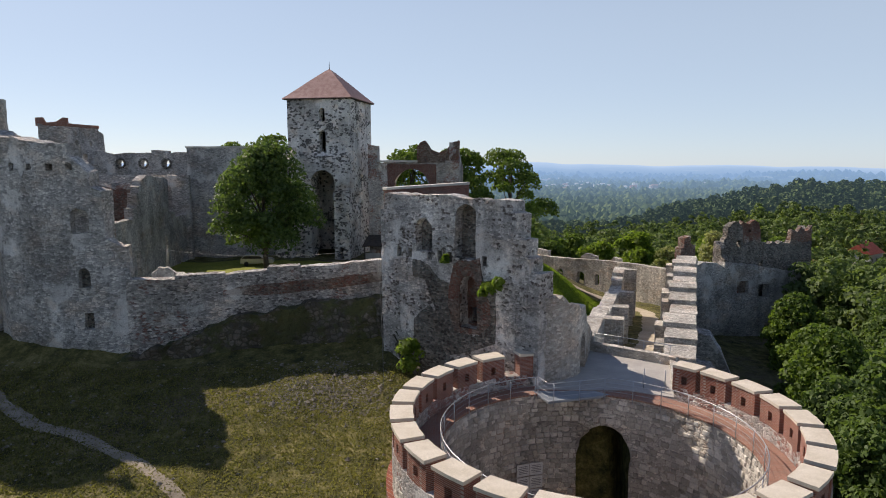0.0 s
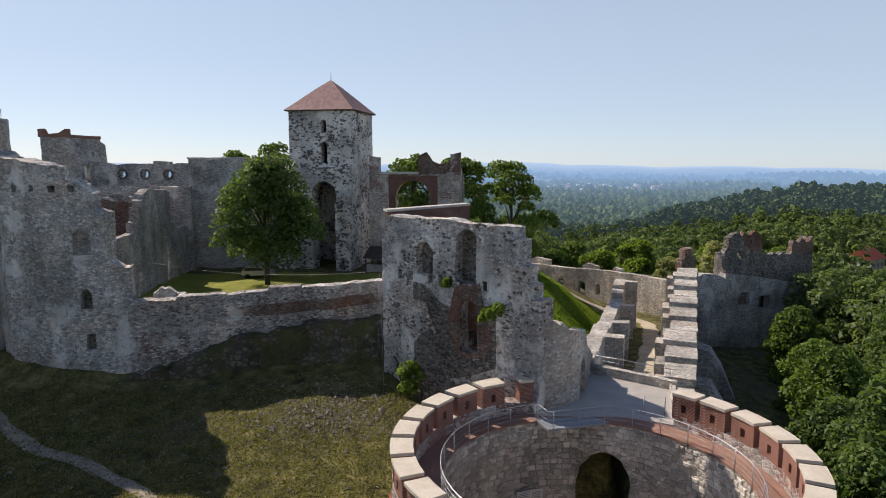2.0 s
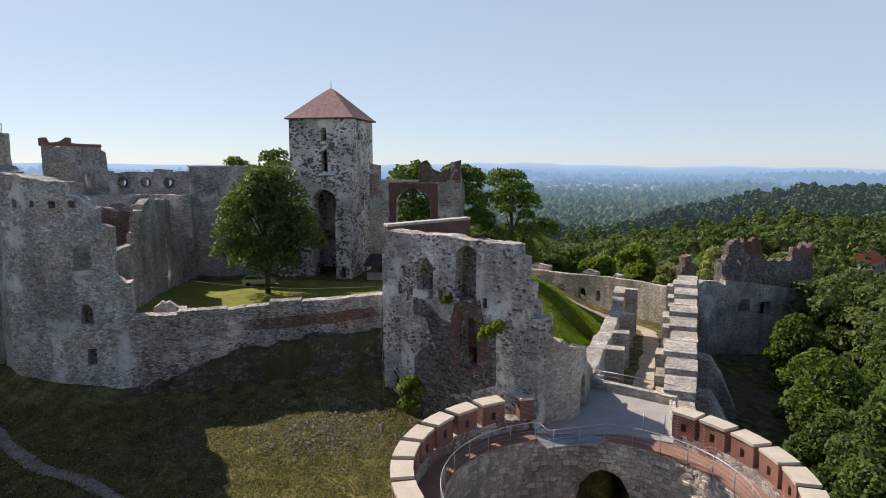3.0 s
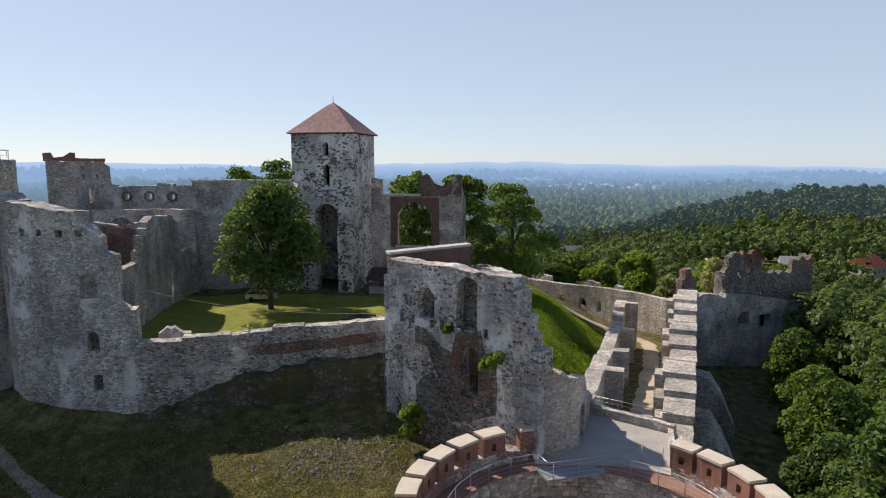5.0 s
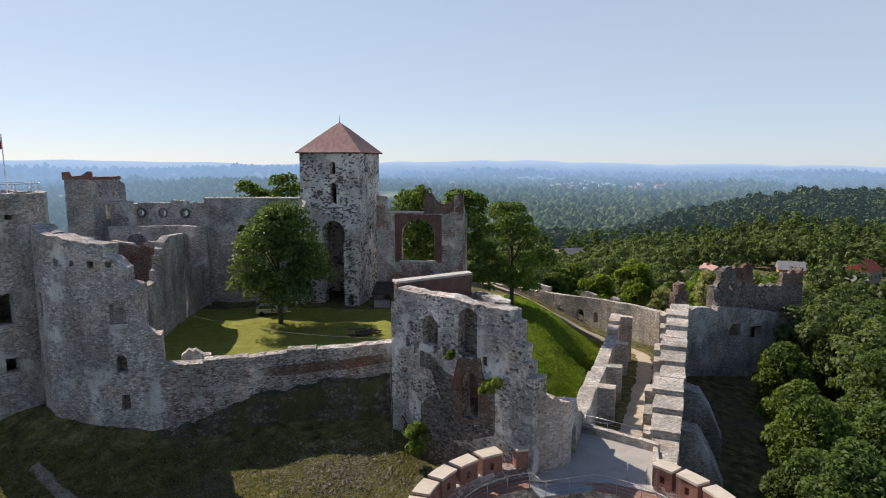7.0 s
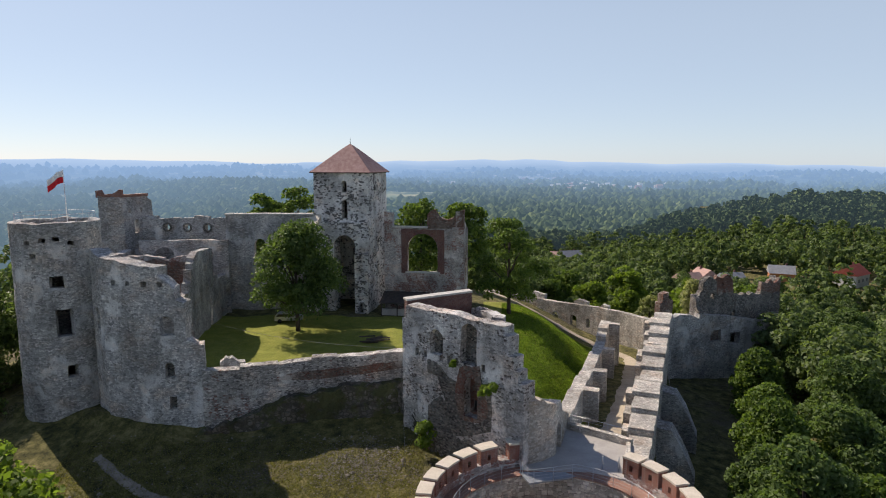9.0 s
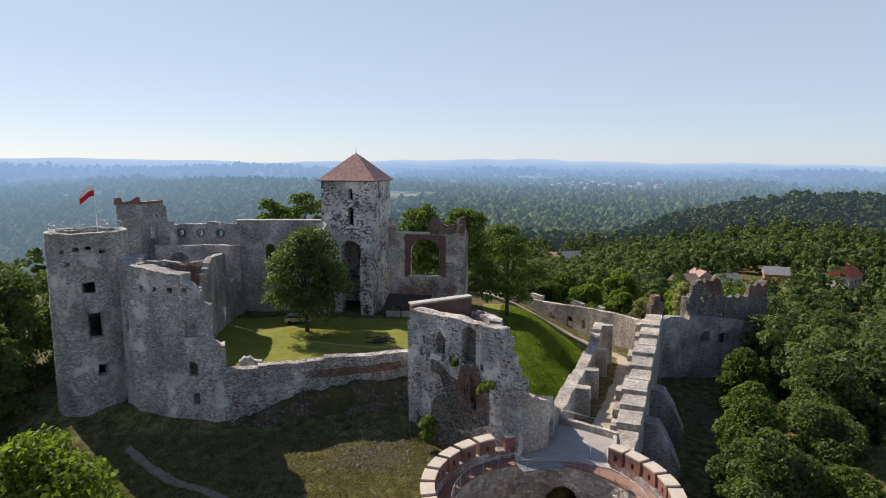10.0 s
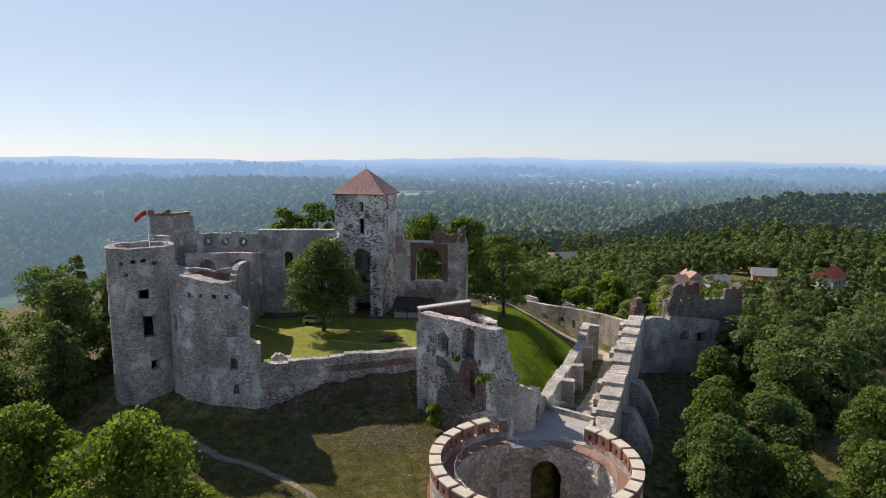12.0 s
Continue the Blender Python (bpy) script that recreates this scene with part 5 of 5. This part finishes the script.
def bush(x, y, z, r, seed, label="small green bush rooted in the masonry", material=None, count=420):
    rng = np.random.RandomState(seed)
    b = thing("bush", label, "bush", at=(x, y, z))
    c, n = crown_points(rng, [(rng.uniform(-r, r) * 0.6, rng.uniform(-r, r) * 0.6, rng.uniform(-0.5, 0.8) * r, r * rng.uniform(0.4, 0.7)) for _ in range(7)], count, 0.3)
    part("crown", quads_mesh("crown", c + np.array([x, y, z]), n, 0.17, material or LEAF_LIGHT, rng), b)


bush(-2.6, 44.9, 2.4, 1.0, 1)
bush(-2.2, 44.6, 1.2, 1.1, 2)
bush(3.5, 40.9, 7.6, 0.75, 3)
bush(2.9, 41.5, 7.2, 0.5, 4)
bush(0.2, 43.6, 9.0, 0.35, 5)


def wood_mesh(name, spots, material, seed, sprays, leaf):
    """One mesh of many far tree crowns, each of clumps of leaf sprays round a dark core."""
    rng = np.random.RandomState(seed)
    cs, ns = [], []
    for x, y, z, r, h in spots:
        lb = lobes_of(rng, r, h * 0.25, h - r * 0.25, 7, 0.62)
        c, n = crown_points(rng, lb, sprays, 0.55, 0.45)
        cs.append(c + np.array([x, y, z]))
        ns.append(n)
    return quads_mesh(name, np.concatenate(cs), np.concatenate(ns), leaf, material, rng)


def woods():
    rng = np.random.RandomState(5)
    near, mid, far = [], [], []
    tries = 0
    clear = [(78, 402, 16), (265, 400, 16), (330, 430, 12)]
    for x, y in ((100, 250), (109, 256), (118, 250), (143, 258), (168, 250), (78, 402)):
        clear += [(x, y, 13), (x * 0.93, y * 0.92, 12), (x * 0.87, y * 0.85, 9)]
    while tries < 60000:
        tries += 1
        u = rng.uniform()
        d = 95 + 850 * u ** 1.5
        a = radians(rng.uniform(48, 128))
        x, y = d * math.cos(a) - 2, d * math.sin(a)
        if y < 60 or (x < 58 + (y - 100) * 0.05 and y < 134 and x > -64):
            continue
        if any((x - p) ** 2 + (y - q) ** 2 < r * r for p, q, r in clear):
            continue
        if x < -0.02 * y - 8 and (d > 210 or y > 95):
            continue
        if (x < 0.36 * y and d > 560) or (x < 0.6 * y and d > 640):
            continue
        if noise.noise(Vector((x * 0.012, y * 0.012, 3.0))) > 0.42:
            continue
        kind = 0 if d < 230 else 1 if d < 460 else 2
        if len((near, mid, far)[kind]) >= (520, 1500, 3000)[kind]:
            continue
        z = float(ground_z(x, y))
        h = rng.uniform(8, 16) * (1 + 0.25 * noise.noise(Vector((x * 0.03, y * 0.03, 0))))
        r = h * rng.uniform(0.32, 0.46)
        (near, mid, far)[kind].append((x, y, z - 0.5, r, h))
        if len(near) >= 520 and len(mid) >= 1500 and len(far) >= 3000:
            break
    for name, spots, sprays, leaf, s in (("near_woods", near, 520, 0.42, 1), ("hillside_woods", mid, 150, 0.85, 2), ("far_woods", far, 60, 1.7, 3)):
        # far_woods takes the crown material whose haze is painted as emission
        tagged(new(name, wood_mesh(name, spots, HAZE_GLOW_CROWN if s == 3 else LEAF_WOOD, s, sprays, leaf)), "dense mixed green woods below the castle", "woods", kind="stuff")


woods()


# ---- houses in the valley ----
def house(x, y, turn, w, d, h, roof_mat, wall_mat, label, lift=0.0):
    z = float(ground_z(x, y)) + lift
    b = thing("house", label, "house", "village houses", at=(x, y, z))
    m = pose(x, y, z, 0, 0, turn)
    part("wall", box("wall", (w, d, h), m @ pose(0, 0, h / 2), wall_mat, 0.05), b)
    up = d * 0.42
    vs = [m @ Vector(v) for v in ((-w / 2 - 0.5, -d / 2 - 0.5, h), (w / 2 + 0.5, -d / 2 - 0.5, h), (w / 2 + 0.5, d / 2 + 0.5, h), (-w / 2 - 0.5, d / 2 + 0.5, h), (-w / 2 - 0.5, 0, h + up), (w / 2 + 0.5, 0, h + up))]
    part("roof", mesh_of("roof", vs, [(0, 1, 5, 4), (2, 3, 4, 5), (1, 2, 5), (3, 0, 4), (3, 2, 1, 0)], roof_mat), b)
    part("chimney", box("chimney", (0.7, 0.7, 1.6), m @ pose(w * 0.2, 0.6, h + up), BRICK_DARK, 0.02), b)
    for k in range(3):
        part("window", box("window", (1.1, 0.08, 1.3), m @ pose(-w * 0.3 + k * w * 0.3, -d / 2 - 0.03, h * 0.55), INK, 0.01), b)


ROOF_RED = plain("far_red_roof", (0.30, 0.07, 0.05), (0.38, 0.10, 0.07), 1.0)
ROOF_GREY = plain("far_grey_roof", (0.24, 0.25, 0.27), (0.32, 0.33, 0.35), 1.0)
ROOF_PINK = plain("far_tile_roof", (0.42, 0.26, 0.22), (0.50, 0.33, 0.28), 1.0)
PLASTER = plain("house_plaster", (0.62, 0.60, 0.55), (0.72, 0.70, 0.66), 2.0)
PLASTER_O = plain("orange_plaster", (0.48, 0.20, 0.09), (0.55, 0.25, 0.12), 2.0)
for x, y, turn, w, d, h, rm, wm, label in (
    (100, 250, 20, 11, 8, 4.6, ROOF_PINK, PLASTER, "pale house with a faded tiled roof"),
    (110, 258, 100, 9, 8, 4.5, ROOF_PINK, PLASTER, "small pale house with a faded tiled roof"),
    (118, 250, 10, 9.5, 7, 3.6, ROOF_GREY, PLASTER, "pale house with a grey roof"),
    (143, 258, -20, 9.5, 7.5, 3.6, ROOF_GREY, PLASTER_O, "orange house with a dark roof"),
    (168, 250, 35, 12, 9, 5, ROOF_RED, PLASTER, "house with a red roof among trees"),
    (80, 400, 15, 14, 11, 6, ROOF_GREY, PLASTER, "white house with a pale grey roof"),
    (74, 412, -15, 10, 9, 5, ROOF_PINK, PLASTER, "white house with a tiled roof"),
    (70, 470, 5, 16, 9, 4, ROOF_GREY, PLASTER, "long grey-roofed farm building")):
    house(x, y, turn, w, d, h, rm, wm, label)


# ---- things in the court and on the walls ----
def car(x, y, turn):
    z = float(ground_z(x, y)) + 0.02
    c = thing("parked_car", "silver estate car parked in the shade of the court", "car", at=(x, y, z))
    m = pose(x, y, z, 0, 0, turn)
    paint = plain("silver_paint", (0.36, 0.38, 0.40), (0.42, 0.44, 0.46), 2.0, 0.35, 30, 0.001, 0.6)
    side = [(-2.15, 0.35), (2.15, 0.35), (2.15, 0.75), (1.95, 0.92), (1.0, 1.0), (0.35, 1.46), (-1.6, 1.48), (-2.1, 1.0)]
    for name, inset, keep, mat in (("body", 0.0, side, paint), ("glass", 0.012, [(0.88, 1.0), (0.32, 1.40), (-1.55, 1.42), (-1.95, 1.03)], BLACK)):
        w = 0.86 + inset
        vs = [m @ Vector((p, -w, q)) for p, q in keep] + [m @ Vector((p, w, q)) for p, q in keep]
        n = len(keep)
        part(name, mesh_of(name, vs, [tuple(range(n)), tuple(range(2 * n - 1, n - 1, -1))] + [(k, n + k, n + (k + 1) % n, (k + 1) % n) for k in range(n)], mat), c)
    for wx in (-1.35, 1.35):
        for wy in (-0.8, 0.8):
            p = m @ Vector((wx, wy - 0.1, 0.32))
            q = m @ Vector((wx, wy + 0.1, 0.32))
            part("wheel", tube("wheel", [p, q], 0.32, BLACK, 14), c)


car(-25.5, 86.0, 8)


def bench_pile(x, y, turn):
    """A stack of dark timber on the lawn, with two tilted benches."""
    z = float(ground_z(x, y))
    b = thing("timber_pile", "dark heap of weathered timber on the lawn", "timber pile", at=(x, y, z))
    r = random.Random(4)
    for k in range(9):
        m = pose(x + r.uniform(-1.2, 1.2), y + r.uniform(-0.5, 0.5), z + 0.12 + 0.09 * k, r.uniform(-6, 6), r.uniform(-6, 6), turn + r.uniform(-30, 30))
        part("beam", box("beam", (r.uniform(1.8, 3.2), 0.22, 0.16), m, WOOD), b)


bench_pile(-10.6, 75.0, 15)

RUBBLE = plain("dusty_stone", (0.15, 0.13, 0.10), (0.32, 0.29, 0.24), 0.25, 0.95, 8, 0.02)


def rubble(n=2400):
    """Loose stones strewn over the slope below the walls."""
    rng = np.random.RandomState(8)
    verts, faces = [], []
    base = [(1, 0, 0), (-1, 0, 0), (0, 1, 0), (0, -1, 0), (0, 0, 1), (0, 0, -0.6)]
    tri = [(0, 2, 4), (2, 1, 4), (1, 3, 4), (3, 0, 4), (2, 0, 5), (1, 2, 5), (3, 1, 5), (0, 3, 5)]
    for k in range(n):
        if k < n * 0.7:
            x, y = rng.normal(-8.3, 2.6), rng.normal(42.6, 1.8)
        else:
            x, y = rng.uniform(-34, 0), rng.uniform(32, 47)
        if y > np.interp(x, FOOT_X, FOOT_Y) - 0.3 or math.hypot(x - BX, y - BY) < 10.8:
            continue
        z = float(ground_z(x, y))
        s = rng.uniform(0.05, 0.13) * (1.8 if rng.uniform() < 0.05 else 1)
        a = rng.uniform(0, 6.28)
        o = len(verts)
        for p in base:
            q = np.array(p) * s * rng.uniform(0.6, 1.3, 3)
            verts.append((x + q[0] * math.cos(a) - q[1] * math.sin(a), y + q[0] * math.sin(a) + q[1] * math.cos(a), z + q[2] * 0.7 + s * 0.15))
        faces += [(a_ + o, b_ + o, c_ + o) for a_, b_, c_ in tri]
    return mesh_of("loose_stones", verts, faces, RUBBLE)


tagged(new("loose_stones", rubble()), "loose pale stones strewn on the slope", "stones", kind="stuff")


def tufts(name, n, region, size, material, seed):
    rng = np.random.RandomState(seed)
    c, nn = [], []
    pts = np.array([region(rng) for _ in range(n)])
    z = ground_z(pts[:, 0], pts[:, 1])
    c = np.stack([pts[:, 0], pts[:, 1], z + size * 0.35], 1)
    nn = rng.normal(size=(n, 3)) * np.array([1, 1, 0.25])
    return quads_mesh(name, c, nn, size, material, rng, 0.55)


tagged(new("grass", tufts("grass", 60000, lambda r: (r.uniform(-36, -2.5), r.uniform(22, 46)), 0.095, LEAF_DRY, 31)), "short uneven meadow grass on the slope", "grass", kind="stuff")
tagged(new("meadow", tufts("meadow", 42000, lambda r: (lambda y: (r.uniform(5.2 + (y - 48) * 0.08, 11 + (y - 47) * 0.33), y))(r.uniform(48, 100)), 0.21, LEAF_LIGHT, 32)), "lush bright grass on the bank above the lane", "grass", kind="stuff")
tagged(new("court_lawn", sheet("court_lawn", np.linspace(-38, 5, 100), np.linspace(54, 90, 80), ground_z(*np.meshgrid(np.linspace(-38, 5, 100), np.linspace(54, 90, 80))) + 0.03, LAWN)), "mown green courtyard lawn", "lawn", kind="structure")
YE = np.linspace(48, 101, 110)


def bank():
    verts, faces = [], []
    for y in YE:
        a, b = 5.0 + (y - 48) * 0.02, 12.0 + (y - 47) * 0.335
        for k in range(25):
            x = a + (b - a) * k / 24
            verts.append((x, y, float(ground_z(x, y)) + 0.03))
    for i in range(len(YE) - 1):
        for k in range(24):
            o = i * 25 + k
            faces.append((o, o + 1, o + 26, o + 25))
    return mesh_of("grass_bank", verts, faces, LAWN, True)


tagged(new("grass_bank", bank()), "bright green grass bank falling to the lane", "lawn", kind="structure")

# ---- cables ----
BLACK_WIRE = plain("weathered_cable", (0.16, 0.16, 0.16), (0.24, 0.24, 0.24), 0.5, 0.6, 30, 0.001)
cable = thing("cable", "thin cable hanging between the ruins", "cable", at=(-4.9, 48, 10))
sag = [(-35.2 + 30.3 * k / 24, 70 - 22 * k / 24, 6.9 + 2.2 * k / 24 - 2.2 * 4 * (k / 24) * (1 - k / 24) * 0.42) for k in range(25)]
part("wire", tube("wire", sag, 0.013, BLACK_WIRE, 4), cable)
part("drop_wire", tube("drop_wire", [(-4.9, 47.9, 9.0), (-4.6, 46.6, 3.0), (-4.0, 41.5, -1.1)], 0.014, BLACK_WIRE, 4), cable)
for a in (203, 217):
    x, y = BX + 10.7 * math.cos(radians(a)), BY + 10.7 * math.sin(radians(a))
    f = thing("floodlight", "small black floodlight on the barbican wall", "floodlight", "barbican floodlights", at=(x, y, 0.3))
    part("housing", box("housing", (0.36, 0.3, 0.28), pose(x, y, 0.35, 25, 0, a + 90), BLACK, 0.03), f)
    part("bracket", tube("bracket", [(x, y, 0.25), (BX + 10.05 * math.cos(radians(a)), BY + 10.05 * math.sin(radians(a)), 0.1)], 0.03, BLACK, 5), f)


# ---- single stones of the barbican's inner face ----
def stone_shape(rng):
    """A rough block face: eight outer corners and a smaller, pushed-out front."""
    w, h = 0.5, 0.5
    vs = []
    for d, k in ((0.0, 1.0), (0.6, 0.96), (1.0, 0.72)):
        for x, z in ((-w, -h), (w, -h), (w, h), (-w, h)):
            vs.append((x * k * rng.uniform(0.86, 1.0), -d * rng.uniform(0.85, 1.1), z * k * rng.uniform(0.86, 1.0)))
    fs = [(8, 9, 10, 11)]
    for o in (0, 4):
        fs += [(o + k, o + (k + 1) % 4, o + 4 + (k + 1) % 4, o + 4 + k) for k in range(4)]
    return vs, fs


def inner_stones():
    rng = np.random.RandomState(77)
    wall = next(o for o in bpy.data.objects if o.name == "ring_wall")
    shapes = [stone_shape(rng) for _ in range(9)]
    meshes = [mesh_of("stone", v, f, BLOCK) for v, f in shapes]
    up = (wall.parent.matrix_basis @ wall.matrix_basis).inverted()
    rest_v, rest_f = [], []
    count = 0
    z = 1.18
    while z > -6.6:
        h = rng.uniform(0.26, 0.40)
        a = -40 + rng.uniform(0, 3)
        while a < 205:
            w = rng.uniform(0.30, 0.62)
            da = math.degrees(w / 7.8)
            mid = a + da / 2
            a += da
            hole = abs(mid - 72) < 13.2 and z - h / 2 < -0.3
            if hole or rng.uniform() < 0.16:
                continue
            k = rng.randint(9)
            m = pose(BX + 7.84 * math.cos(radians(mid)), BY + 7.84 * math.sin(radians(mid)), z - h / 2 + rng.uniform(-0.02, 0.02), 0, rng.uniform(-4, 4), mid - 90) @ Matrix.Diagonal((w * 0.97, rng.uniform(0.07, 0.15), h * 0.96, 1))
            if count < 300 and -12 < mid < 135 and z > -2.6 and rng.uniform() < 0.75:
                ob = new("stone", meshes[k])
                ob.parent = wall
                ob.matrix_basis = up @ m
                count += 1
            else:
                o = len(rest_v)
                rest_v += [m @ Vector(v) for v in shapes[k][0]]
                rest_f += [tuple(q + o for q in f) for f in shapes[k][1]]
        z -= h
    me = mesh_of("inner_masonry", rest_v, rest_f, BLOCK)
    tagged(part("inner_masonry", me, wall, "rough pale stones of the inner face"), kind="stuff")


inner_stones()
